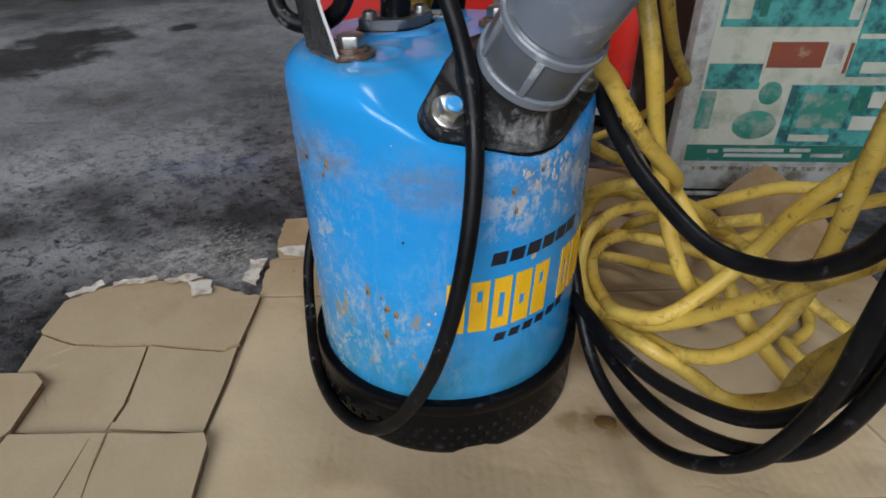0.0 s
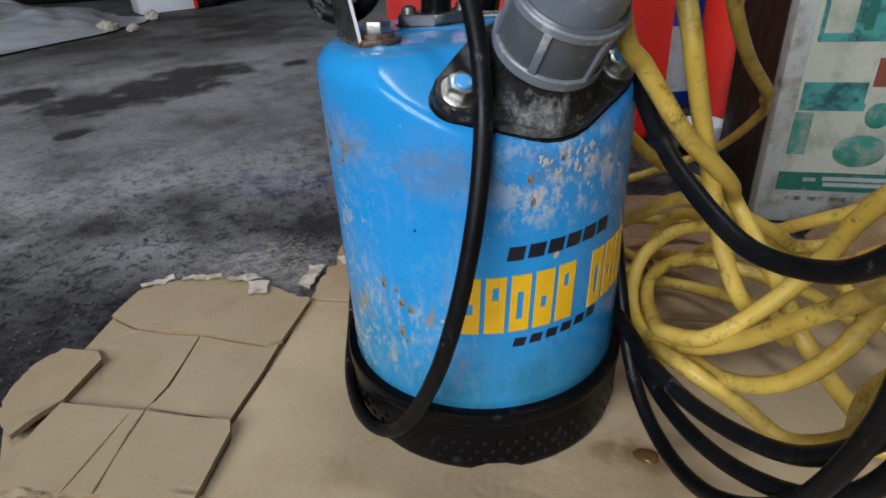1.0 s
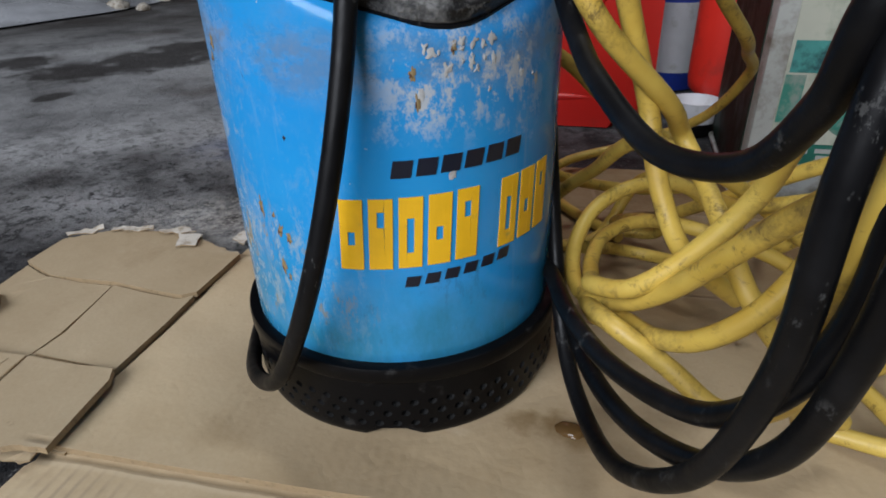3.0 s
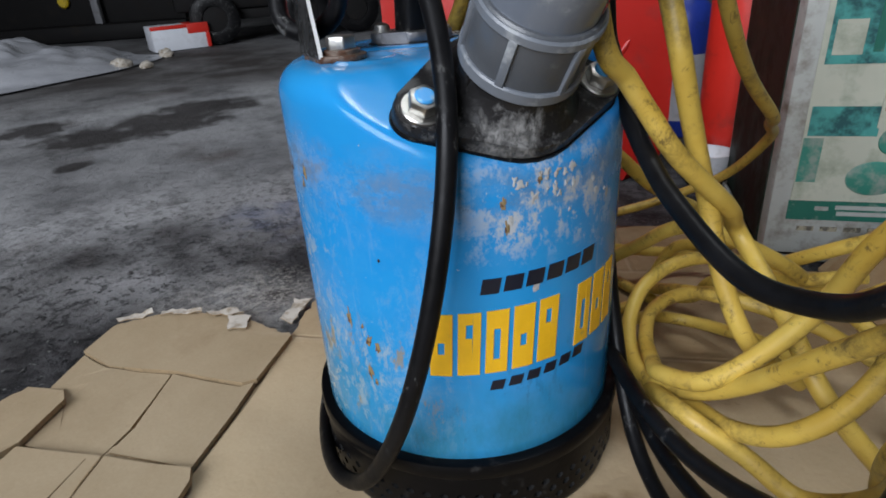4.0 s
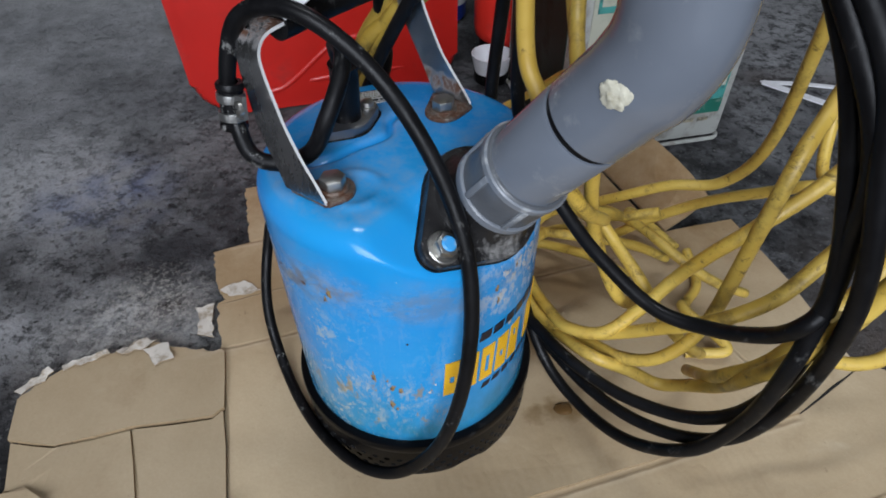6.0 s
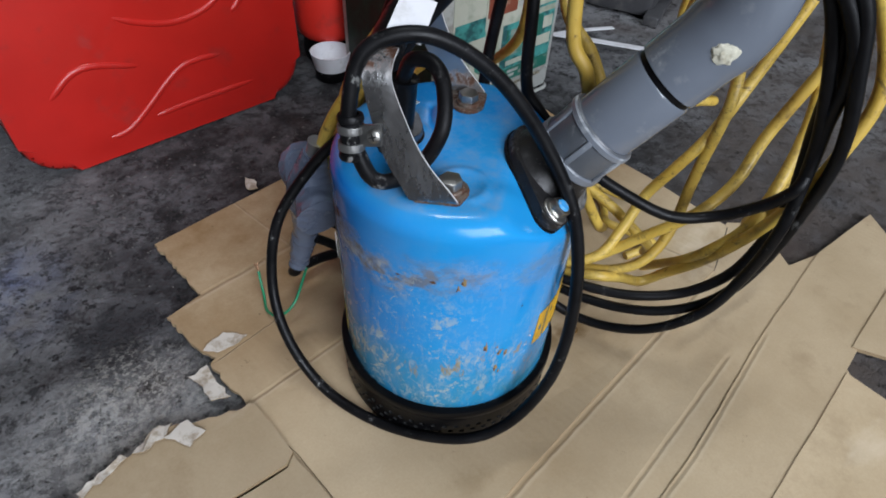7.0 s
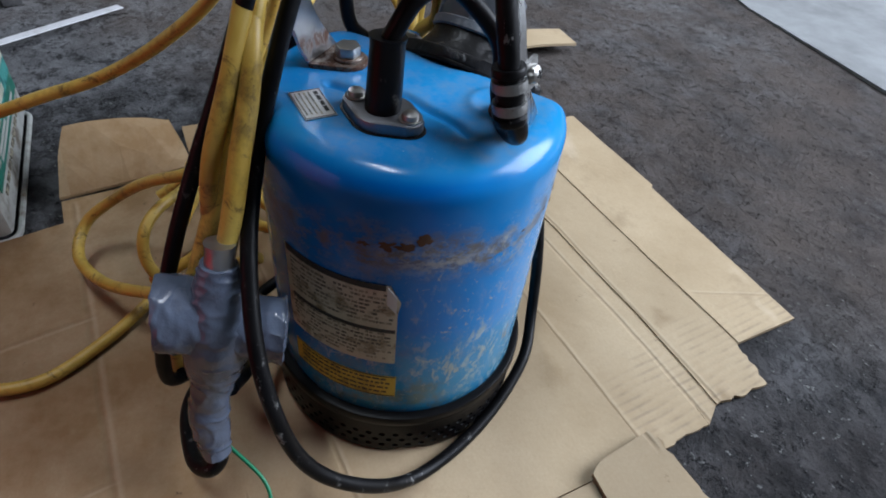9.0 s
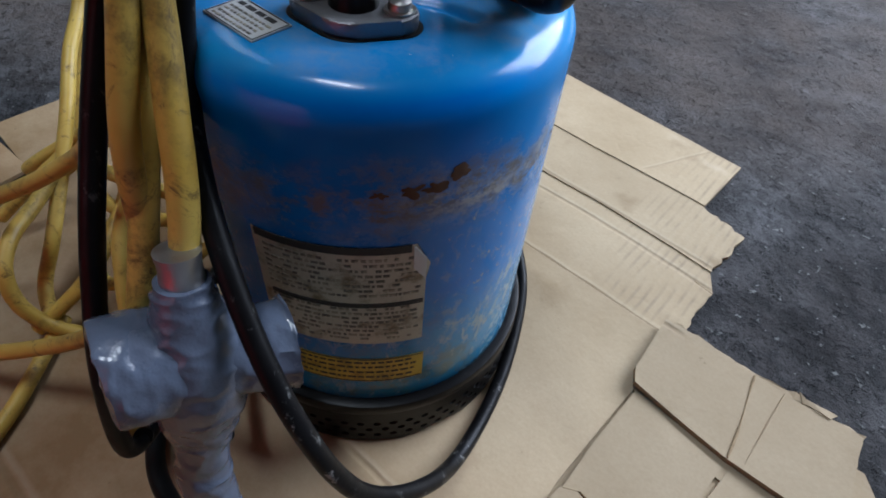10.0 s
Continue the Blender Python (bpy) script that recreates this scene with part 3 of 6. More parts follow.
def slab(outline, z0, z1, bevel=0.0, bm=None, segments=2):
    """An outline in the plane, extruded from z0 to z1, its edges rounded."""
    bm = bm or bmesh.new()
    low = [bm.verts.new((x, y, z0)) for x, y in outline]
    high = [bm.verts.new((x, y, z1)) for x, y in outline]
    faces = [bm.faces.new(low[::-1]), bm.faces.new(high)]
    for k in range(len(low)):
        j = (k + 1) % len(low)
        faces.append(bm.faces.new((low[k], low[j], high[j], high[k])))
    if bevel:
        edges = {e for f in faces for e in f.edges}
        bmesh.ops.bevel(bm, geom=list(edges), offset=bevel, segments=segments, profile=0.5, affect="EDGES")
    return bm


def box(x0, x1, y0, y1, z0, z1, bevel=0.0, bm=None):
    return slab([(x0, y0), (x1, y0), (x1, y1), (x0, y1)], z0, z1, bevel, bm)


def ring_outline(r, n=6, turn=0.0):
    return [(r * math.cos(turn + 2 * math.pi * k / n), r * math.sin(turn + 2 * math.pi * k / n)) for k in range(n)]


def hull(circles, n=28):
    """The outline round some circles (x, y, r)."""
    pts = [(x + r * math.cos(2 * math.pi * k / n), y + r * math.sin(2 * math.pi * k / n)) for x, y, r in circles for k in range(n)]
    pts = sorted(set((round(a, 6), round(b, 6)) for a, b in pts))

    def half(p):
        out = []
        for q in p:
            while len(out) > 1 and (out[-1][0] - out[-2][0]) * (q[1] - out[-2][1]) - (out[-1][1] - out[-2][1]) * (q[0] - out[-2][0]) <= 0:
                out.pop()
            out.append(q)
        return out[:-1]

    return half(pts) + half(pts[::-1])


def wrap(outline_grid, radius, thick, bm=None):
    """A patch laid on the upright cylinder: a grid of (azimuth degrees, z) rows, raised by thick."""
    bm = bm or bmesh.new()
    for lift in (0.0002, thick):
        rows = [[bm.verts.new(((radius + lift) * math.cos(radians(a)), (radius + lift) * math.sin(radians(a)), z)) for a, z in row] for row in outline_grid]
        for p, q in zip(rows, rows[1:]):
            for k in range(len(p) - 1):
                bm.faces.new((p[k], p[k + 1], q[k + 1], q[k]))
        if lift == 0.0002:
            under = rows
    rim = lambda r: [v for v in r[0]] + [row[-1] for row in r[1:]] + [v for v in r[-1][-2::-1]] + [row[0] for row in r[-2:0:-1]]
    a, b = rim(under), rim(rows)
    for k in range(len(a)):
        j = (k + 1) % len(a)
        bm.faces.new((a[k], a[j], b[j], b[k]))
    return bm


def wrap_block(a0, a1, z0, z1, radius, thick, slant=0.0, bm=None, steps=None):
    n = steps or max(2, int(abs(a1 - a0) / 3) + 1)
    return wrap([[(a0 + (a1 - a0) * k / n + slant * j, z0 + (z1 - z0) * j) for k in range(n + 1)] for j in (0, 1)], radius, thick, bm)


def turned(bm, m):
    bmesh.ops.transform(bm, matrix=m, verts=bm.verts)
    return bm


def hex_bolt(name, m, parent, head=0.0085, tall=0.007, washer=0.0115, mat=ZINC, washer_mat=ZINC, stud=None):
    """A hexagon head with a washer, under a part that carries it."""
    b = part(name, turned(slab(ring_outline(head), 0.002, 0.002 + tall, 0.0007), m), mat, parent)
    part("washer", turned(lathe([(0.003, 0), (washer, 0), (washer, 0.0016), (washer - 0.0006, 0.0022), (0.003, 0.0022)], 28), m), washer_mat, b)
    if stud:
        part("stud_end", turned(lathe([(0, 0.004), (0.0046, 0.004), (0.0046, tall + 0.0026), (0.0038, tall + 0.0034), (0, tall + 0.0034)], 20), m), stud, b, "bolt end daubed with blue paint")
    return b


# ---- the room ----
FLOOR_Z = -0.006


def setting():
    bm = bmesh.new()
    bmesh.ops.create_grid(bm, x_segments=90, y_segments=90, size=1.0)
    for v in bm.verts:
        v.co.x = -1.0 + 3.6 * v.co.x
        v.co.y = 0.825 + 4.225 * v.co.y
        v.co.z = FLOOR_Z - 0.002 + 0.004 * (noise.noise(v.co * 2.5) - 0.3) * (1 if (v.co.xy.length > 0.9) else 0.15)
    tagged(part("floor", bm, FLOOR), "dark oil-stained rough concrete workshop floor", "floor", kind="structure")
    # assumed room shell with an open front, added to shape the daylight
    for name, b in (
        ("wall_north", (-4.6, 2.6, 4.9, 5.05, FLOOR_Z - 0.01, 4.0)),
        ("wall_east", (2.6, 2.75, -3.4, 5.05, FLOOR_Z - 0.01, 4.0)),
        ("wall_west", (-4.75, -4.6, -3.4, 5.05, FLOOR_Z - 0.01, 4.0)),
        ("wall_south_pier", (1.40, 2.6, -3.55, -3.4, FLOOR_Z - 0.01, 4.0)),
        ("wall_south_end", (-4.6, -2.50, -3.55, -3.4, FLOOR_Z - 0.01, 4.0)),
    ):
        tagged(part(name, box(*b), WALL, smooth=False), "assumed dark grey workshop wall", "wall", kind="structure")
    tagged(part("ceiling", box(-4.75, 2.75, -3.55, 5.05, 4.0, 4.15), WALL, smooth=False), "dark workshop ceiling", "ceiling", kind="structure")
    lintel = box(-2.50, 1.40, -3.55, -3.4, 3.45, 4.0)
    tagged(part("wall_south_lintel", lintel, WALL, smooth=False), "lintel over the open workshop front", "wall", kind="structure")
    tagged(part("ground", box(-30, 30, -40, -3.55, FLOOR_Z - 0.06, FLOOR_Z - 0.004), SLAB, smooth=False), "pale concrete yard outside the workshop", "ground", kind="structure")


setting()


# ---- the flattened cardboard box under the pump ----
def sheet(name, outline, z, parent, thick=0.0045, wave=0.0012, mat=CARD, lift=None, rag=()):
    """A cardboard panel. lift(x, y) raises it; rag lists the sides (by their first corner) that are torn."""
    rnd = random.Random(name + str(len(outline)) + str(outline[0]))
    line = []
    for k, p in enumerate(outline):
        q = outline[(k + 1) % len(outline)]
        span = math.hypot(q[0] - p[0], q[1] - p[1])
        steps = max(1, int(span / (0.005 if k in rag else 0.03)))
        ux, uy = (q[1] - p[1]) / span, -(q[0] - p[0]) / span
        for i in range(steps):
            u = i / steps
            j = rnd.uniform(-0.0019, 0.0019) if (k in rag and i) else (rnd.uniform(-0.0006, 0.0006) if i else 0)
            line.append((p[0] + (q[0] - p[0]) * u + ux * j, p[1] + (q[1] - p[1]) * u + uy * j))
    bm = bmesh.new()
    top = bm.faces.new([bm.verts.new((x, y, 0)) for x, y in line])
    xs, ys = [p[0] for p in line], [p[1] for p in line]
    for axis, lo, hi in ((0, min(xs), max(xs)), (1, min(ys), max(ys))):
        c = lo + 0.02
        while c < hi - 0.003:
            bmesh.ops.bisect_plane(bm, geom=bm.verts[:] + bm.edges[:] + bm.faces[:], plane_co=(c, 0, 0) if axis == 0 else (0, c, 0), plane_no=(1, 0, 0) if axis == 0 else (0, 1, 0))
            c += 0.025
    for f in bm.faces:
        f.material_index = 0
    made = bmesh.ops.extrude_face_region(bm, geom=bm.faces[:])
    lower = [v for v in made["geom"] if isinstance(v, bmesh.types.BMVert)]
    low = set(lower)
    for v in bm.verts:
        h = wave * noise.noise(Vector((v.co.x * 9, v.co.y * 9, z * 60))) + (lift(v.co.x, v.co.y) if lift else 0)
        v.co.z = z + h - (thick if v in low else 0)
    bmesh.ops.recalc_face_normals(bm, faces=bm.faces)
    for f in bm.faces:
        if abs(f.normal.z) < 0.5:
            f.material_index = 1
    return part(name, bm, [mat, CUT], parent, smooth=False)


def ridge(line, z, parent, name="crease", r=0.0011, mat=CARD):
    return part(name, tube([(x, y, z) for x, y in line], lambda u: r * (0.35 + 0.65 * math.sin(math.pi * min(1, max(0, u)))), 6, 4), mat, parent)


def flattened_box():
    card = thing("flattened_cardboard_box", "creased brown corrugated cardboard box, flattened, torn at its edges", "cardboard")
    def curl(x, y):
        """The main panel lifts a little along its loose long edge."""
        d = abs((x + 0.145) * 0.1977 - (y + 0.171) * 0.9803)
        return 0.0022 * math.exp(-d / 0.018) * (0.6 + 0.4 * math.sin(22 * x))

    sheet("panel", [(-0.145, -0.171), (0.331, -0.075), (0.409, -0.035), (0.402, 0.08), (0.385, 0.18), (0.294, 0.166), (0.2745, 0.230), (0.257, 0.2955), (0.2215, 0.2885), (0.185, 0.392), (0.14, 0.380), (-0.203, 0.303), (-0.182, 0.2), (-0.222, 0.187), (-0.207, 0.131), (-0.196, 0.113), (-0.2028, 0.1087), (-0.190, 0.047), (-0.170, -0.023), (-0.158, -0.094)], 0.0, card, wave=0.0011, rag=(11, 13, 14, 16), lift=curl)
    sheet("panel", [(-0.145, -0.1735), (-0.134, -0.239), (-0.108, -0.2375), (-0.006, -0.2165), (0.098, -0.194), (0.244, -0.160), (0.420, -0.118), (0.452, -0.050), (0.420, -0.028), (0.345, -0.055), (-0.14, -0.163)], -0.0030, card, thick=0.0030, rag=(0, 1), lift=lambda x, y: 0.0006 * math.sin(9 * x))
    sheet("panel", [(-0.134, -0.2395), (-0.118, -0.258), (-0.008, -0.2405), (0.123, -0.213), (0.302, -0.164), (0.470, -0.125), (0.420, -0.1175), (0.244, -0.1595), (0.098, -0.1935), (-0.006, -0.216), (-0.108, -0.237)], -0.0034, card, thick=0.003)
    sheet("panel", [(-0.119, -0.2575), (-0.112, -0.317), (-0.066, -0.3185), (-0.064, -0.325), (0.331, -0.247), (0.336, -0.239), (0.446, -0.213), (0.56, -0.188), (0.60, -0.12), (0.470, -0.1245), (0.302, -0.1635), (0.123, -0.2125), (-0.008, -0.240)], -0.0022, card, thick=0.0035, rag=(0, 1))
    sheet("panel", [(-0.052, -0.400), (0.170, -0.367), (0.173, -0.371), (0.341, -0.341), (0.331, -0.241), (-0.066, -0.320)], -0.0012, card, mat=CARD_PALE)
    sheet("flap", [(0.367, -0.2265), (0.40, -0.274), (0.673, -0.215), (0.674, -0.16), (0.56, -0.19)], -0.001, card, lift=lambda x, y: 0.05 * max(0, x - 0.45) ** 2)
    def stand(x, y):
        """A flap bent up along its fold, steeper towards its free corner."""
        d, along = (x - 0.258) * 0.955 + (y - 0.296) * 0.296, (x - 0.258) * 0.296 - (y - 0.296) * 0.955
        return max(0.0, d) * max(0.4, 1.7 - 1.23 * (along - 0.026) / 0.103)

    sheet("flap", [(0.258, 0.296), (0.280, 0.2895), (0.299, 0.281), (0.325, 0.235), (0.353, 0.188), (0.326, 0.176), (0.298, 0.166), (0.278, 0.230)], 0.0042, card, thick=0.0035, lift=stand)
    part("slit", tube([(0.331, -0.0755, 0.0), (0.350, -0.0655, 0.0006), (0.380, -0.0500, 0.0006), (0.409, -0.0355, 0.0)], lambda u: 0.0016 * (0.3 + 0.7 * math.sin(math.pi * min(0.98, max(0.02, u)))), 6, 5), HOLE, card)
    # the torn side panels
    sheet("panel", [(-0.170, 0.045), (-0.250, 0.052), (-0.330, 0.028), (-0.352, 0.0), (-0.342, -0.076), (-0.350, -0.115), (-0.330, -0.160), (-0.285, -0.197), (-0.205, -0.178), (-0.130, -0.170), (-0.145, -0.10), (-0.160, -0.023)], -0.0022, card, thick=0.003, mat=CARD_AGED)
    sheet("flap", [(-0.1835, 0.041), (-0.222, 0.050), (-0.256, 0.060), (-0.296, 0.050), (-0.336, 0.034), (-0.362, 0.006), (-0.354, -0.034), (-0.312, -0.043), (-0.251, -0.031), (-0.182, -0.0285), (-0.1735, -0.021)], 0.0040, card, rag=(0, 1, 2, 3, 4), lift=lambda x, y: 0.0016 * math.exp(-((x + 0.176) / 0.02) ** 2), mat=CARD_AGED)
    sheet("flap", [(-0.1745, -0.0235), (-0.183, -0.0310), (-0.2505, -0.0335), (-0.2385, -0.066), (-0.2285, -0.0935), (-0.2262, -0.118), (-0.157, -0.112), (-0.166, -0.06)], 0.0024, card, lift=lambda x, y: 0.0014 * math.exp(-((x + 0.165) / 0.02) ** 2), mat=CARD_AGED)
    sheet("flap", [(-0.2530, -0.0335), (-0.312, -0.0455), (-0.352, -0.036), (-0.339, -0.079), (-0.322, -0.080), (-0.303, -0.093), (-0.294, -0.134), (-0.2295, -0.122), (-0.2320, -0.0955), (-0.2415, -0.066)], 0.0012, card, lift=lambda x, y: 0.003 * max(0.0, 1 - abs(x + 0.303 + 0.15 * (y + 0.09)) / 0.02), mat=CARD_AGED)
    # a loose flap curling up along its fold
    sheet("flap", [(-0.323, -0.078), (-0.357, -0.085), (-0.362, -0.112), (-0.350, -0.140), (-0.333, -0.163), (-0.297, -0.176), (-0.291, -0.136), (-0.301, -0.092)], 0.0030, card, rag=(1, 2, 3), lift=lambda x, y: 0.0075 * math.exp(-(((x + 0.3035 + 0.16 * (y + 0.09)) / 0.0125) ** 2)), mat=CARD_AGED)
    # the pale tab, cracked across, standing proud of the panel
    rise = lambda x, y: 0.0035 * math.exp(-((x + 0.145) / 0.03) ** 2) + 0.028 * max(0, -0.215 - x)
    sheet("flap", [(-0.1310, -0.1765), (-0.1455, -0.1235), (-0.1530, -0.1145), (-0.2240, -0.1235), (-0.292, -0.1385), (-0.287, -0.162), (-0.278, -0.190), (-0.271, -0.212), (-0.232, -0.204), (-0.1996, -0.1940), (-0.166, -0.187)], 0.0052, card, mat=CARD_AGED, rag=(6, 7, 8, 9, 10), lift=rise)
    part("crack", tube([(-0.2241, -0.1245, 0.0053), (-0.2160, -0.150, 0.0053), (-0.2050, -0.1785, 0.0053), (-0.1998, -0.1930, 0.0053)], lambda u: 0.0007 + 0.0004 * math.sin(9 * u), 6, 6), CUT, card)
    ridge([(-0.2205, -0.199), (-0.226, -0.170), (-0.2335, -0.130)], 0.0053, card, r=0.0007, mat=CARD_AGED)
    part("slit", tube([(-0.169, -0.1615, 0.0064), (-0.160, -0.1630, 0.0066), (-0.148, -0.1640, 0.0078)], lambda u: 0.0007 * math.sin(math.pi * min(0.97, max(0.03, u))), 6, 5), CUT, card)
    sheet("flap", [(-0.146, -0.176), (-0.20, -0.192), (-0.268, -0.206), (-0.29, -0.17), (-0.28, -0.12), (-0.17, -0.10), (-0.150, -0.12)], 0.0004, card, thick=0.004, rag=(0, 1), mat=CARD_AGED)
    # torn paper plies
    def ply(outline, z, droop=0.0, mat=TORN):
        sheet("torn_paper", outline, z, card, thick=0.0009, wave=0.0016, mat=mat, rag=tuple(range(len(outline))), lift=lambda x, y: droop * 0.002 * noise.noise(Vector((x * 70, y * 70, 3))))

    ply([(-0.2039, 0.1266), (-0.192, 0.1345), (-0.1800, 0.1380), (-0.1603, 0.1223), (-0.1758, 0.1164), (-0.1925, 0.1165)], 0.0016)
    ply([(-0.2251, 0.1036), (-0.2060, 0.1070), (-0.2045, 0.0900), (-0.1990, 0.0632), (-0.2157, 0.0675), (-0.2170, 0.0860)], 0.0015, 1)
    ply([(-0.2623, 0.0500), (-0.2391, 0.0560), (-0.2293, 0.0366), (-0.2451, 0.0289)], 0.0072)
    ply([(-0.288, 0.0500), (-0.262, 0.0640), (-0.252, 0.0610), (-0.258, 0.0520), (-0.28, 0.0455)], 0.0066, 2)
    ply([(-0.334, 0.0390), (-0.296, 0.0530), (-0.292, 0.0480), (-0.33, 0.0320)], 0.0066, 2)
    ply([(-0.366, 0.0130), (-0.344, 0.0370), (-0.338, 0.0320), (-0.358, 0.0090)], 0.0066, 2)
    ply([(-0.272, -0.2180), (-0.246, -0.2120), (-0.220, -0.2045), (-0.196, -0.1985), (-0.168, -0.1925), (-0.136, -0.1835), (-0.140, -0.1760), (-0.196, -0.1880), (-0.268, -0.2050)], 0.0026, 2, CARD_AGED)
    ply([(-0.252, -0.2130), (-0.226, -0.2060), (-0.232, -0.2020), (-0.250, -0.2060)], 0.0072, 2, CARD_AGED)


flattened_box()


# ---- the submersible pump ----
R = 0.0935
TOP = 0.255
AZ = radians(-45)
OUT = Vector((math.cos(AZ), math.sin(AZ), 0))
FACET_N = (OUT * 0.59 + Vector((0, 0, 0.807))).normalized()
FACET_P = OUT * 0.062 + Vector((0, 0, 0.2365))
SIDE = Vector((-math.sin(AZ), math.cos(AZ), 0))
FACET = Matrix((SIDE.to_4d(), (FACET_N.cross(SIDE)).to_4d(), FACET_N.to_4d(), (0, 0, 0, 1))).transposed()
for i in range(3):
    FACET[3][i] = 0.0
    FACET[i][3] = FACET_P[i]


CHANNEL = [Vector(q[:2]) for q in spline([(0.006, 0.048, 0), (-0.006, 0.030, 0), (-0.0095, 0.012, 0), (-0.0297, -0.0008, 0), (-0.0427, -0.0099, 0), (-0.0560, -0.0148, 0)], 14)]


def pump_body(parent):
    prof = [(0.088, 0.046), (R - 0.001, 0.047), (R, 0.0485)]
    prof += [(R, z) for z in np.linspace(0.055, TOP - 0.018, 44)]
    prof += [(R - 0.016 + 0.016 * math.cos(a), TOP - 0.016 + 0.016 * math.sin(a)) for a in np.linspace(0.08, math.pi / 2, 10)]
    prof += [(r, TOP) for r in np.linspace(R - 0.019, 0.004, 46)] + [(0, TOP)]
    bm = lathe(prof, 220)
    soft = 0.0022
    for v in bm.verts:
        s = (v.co - FACET_P).dot(FACET_N)
        s = s if s > 12 * soft else soft * math.log1p(math.exp(s / soft)) if s > -12 * soft else 0
        v.co -= FACET_N * s
        # shallow pressed channels on the lid
        if v.co.z > TOP - 0.0004:
            near = min(((v.co.xy - p).length for p in CHANNEL), default=1)
            arc = abs((v.co.xy - Vector((-0.030, -0.043))).length - 0.0165)
            v.co.z -= 0.0030 * math.exp(-((near / 0.0032) ** 2))
            if v.co.x > -0.036:
                v.co.z += 0.0012 * math.exp(-((arc / 0.0035) ** 2))
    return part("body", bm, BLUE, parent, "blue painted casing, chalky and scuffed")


def strainer(parent):
    """The perforated black foot: three staggered rows of round holes, notches along its lower rim."""
    bm = bmesh.new()
    n, r0 = 186, 0.0985

    def at(a, z, r=r0):
        return bm.verts.new((r * math.cos(a), r * math.sin(a), z))

    def band(levels):
        rings = []
        for z, r in levels:
            ring = []
            for k in range(n):
                a = 2 * math.pi * k / n
                notch = max(0.0, min(1.0, 1.6 - abs((math.degrees(a) + 68 + 30) % 60 - 30) / 6.5))
                ring.append(at(a, max(z, 0.0064 * notch + 0.1 * z), r))
            rings.append(ring)
        for a, b in zip(rings, rings[1:]):
            for k in range(n):
                bm.faces.new((a[k], a[(k + 1) % n], b[(k + 1) % n], b[k]))

    band([(0.0, 0.0965), (0.0012, 0.0978), (0.004, r0), (0.0068, r0)])
    band([(0.0284, r0), (0.0385, r0), (0.0393, 0.0992), (0.0405, 0.1000), (0.0470, 0.1000), (0.0485, 0.0994), (0.0490, 0.0980), (0.0490, 0.0935), (0.0460, 0.0935)])
    count = 62
    for row, z0 in enumerate((0.0068, 0.0140, 0.0212)):
        z1 = z0 + 0.0072
        for k in range(count):
            a0 = 2 * math.pi * (k + 0.5 * (row % 2)) / count
            w = 2 * math.pi / count
            am, zm = a0 + w / 2, (z0 + z1) / 2
            edge = [(a0 + w, zm), (a0 + w, z1), (am, z1), (a0, z1), (a0, zm), (a0, z0), (am, z0), (a0 + w, z0)]
            rim = [(am + 0.00255 / r0 * math.cos(math.pi * j / 4), zm + 0.0022 * math.sin(math.pi * j / 4)) for j in range(8)]
            out, lip, deep = [at(*q) for q in edge], [at(*q) for q in rim], [at(*q, 0.0935) for q in rim]
            for j in range(8):
                i = (j + 1) % 8
                bm.faces.new((out[j], out[i], lip[i], lip[j]))
                bm.faces.new((lip[j], lip[i], deep[i], deep[j])).material_index = 1
            bm.faces.new(deep).material_index = 1
    base = part("strainer_base", bm, [BLACK_PLASTIC, HOLE], parent, "black perforated strainer foot with a smooth rim")
    part("bottom_plate", lathe([(0, 0.006), (0.09, 0.006), (0.09, 0.010), (0, 0.010)], 64), BLACK_PLASTIC, base)
    return base


def lettering(body):
    """Words of the maker's print, kept as plain blocks in their colours."""
    for k in range(6):
        a = -63.5 + 7.0 * k
        b = part("print_mark", wrap_block(a, a + 5.6, 0.1525 + 0.0004 * k, 0.1606 + 0.0004 * k, R, 0.0005, 1.0), LETTER_BLACK, body, "black printed block")
    for k in range(6):
        a = -61.5 + 6.1 * k
        b = part("print_mark", wrap_block(a, a + 4.2, 0.0955 + 0.0009 * k, 0.1012 + 0.0009 * k, R, 0.0005, 1.0), LETTER_BLACK, body, "small black printed block")
    for k in range(8):
        a = -80.0 + 8.55 * k + (6.5 if k > 4 else 0)
        z = 0.106 + 0.0003 * k
        w0, w1 = ((0.013, 0.020), (0.022, 0.030), (0.008, 0.026))[k % 3]
        bm = wrap_block(a, a + 2.4, z, z + 0.0365, R, 0.0006, 1.3)
        wrap_block(a + 4.5, a + 6.9, z, z + 0.0365, R, 0.0006, 1.3, bm)
        wrap_block(a + 2.3, a + 4.6, z, z + w0, R, 0.00055, 0.5, bm)
        wrap_block(a + 2.8, a + 5.4, z + w1, z + 0.0365, R, 0.00055, 0.4, bm)
        part("print_mark", bm, LETTER_YELLOW, body, "broad yellow printed block")


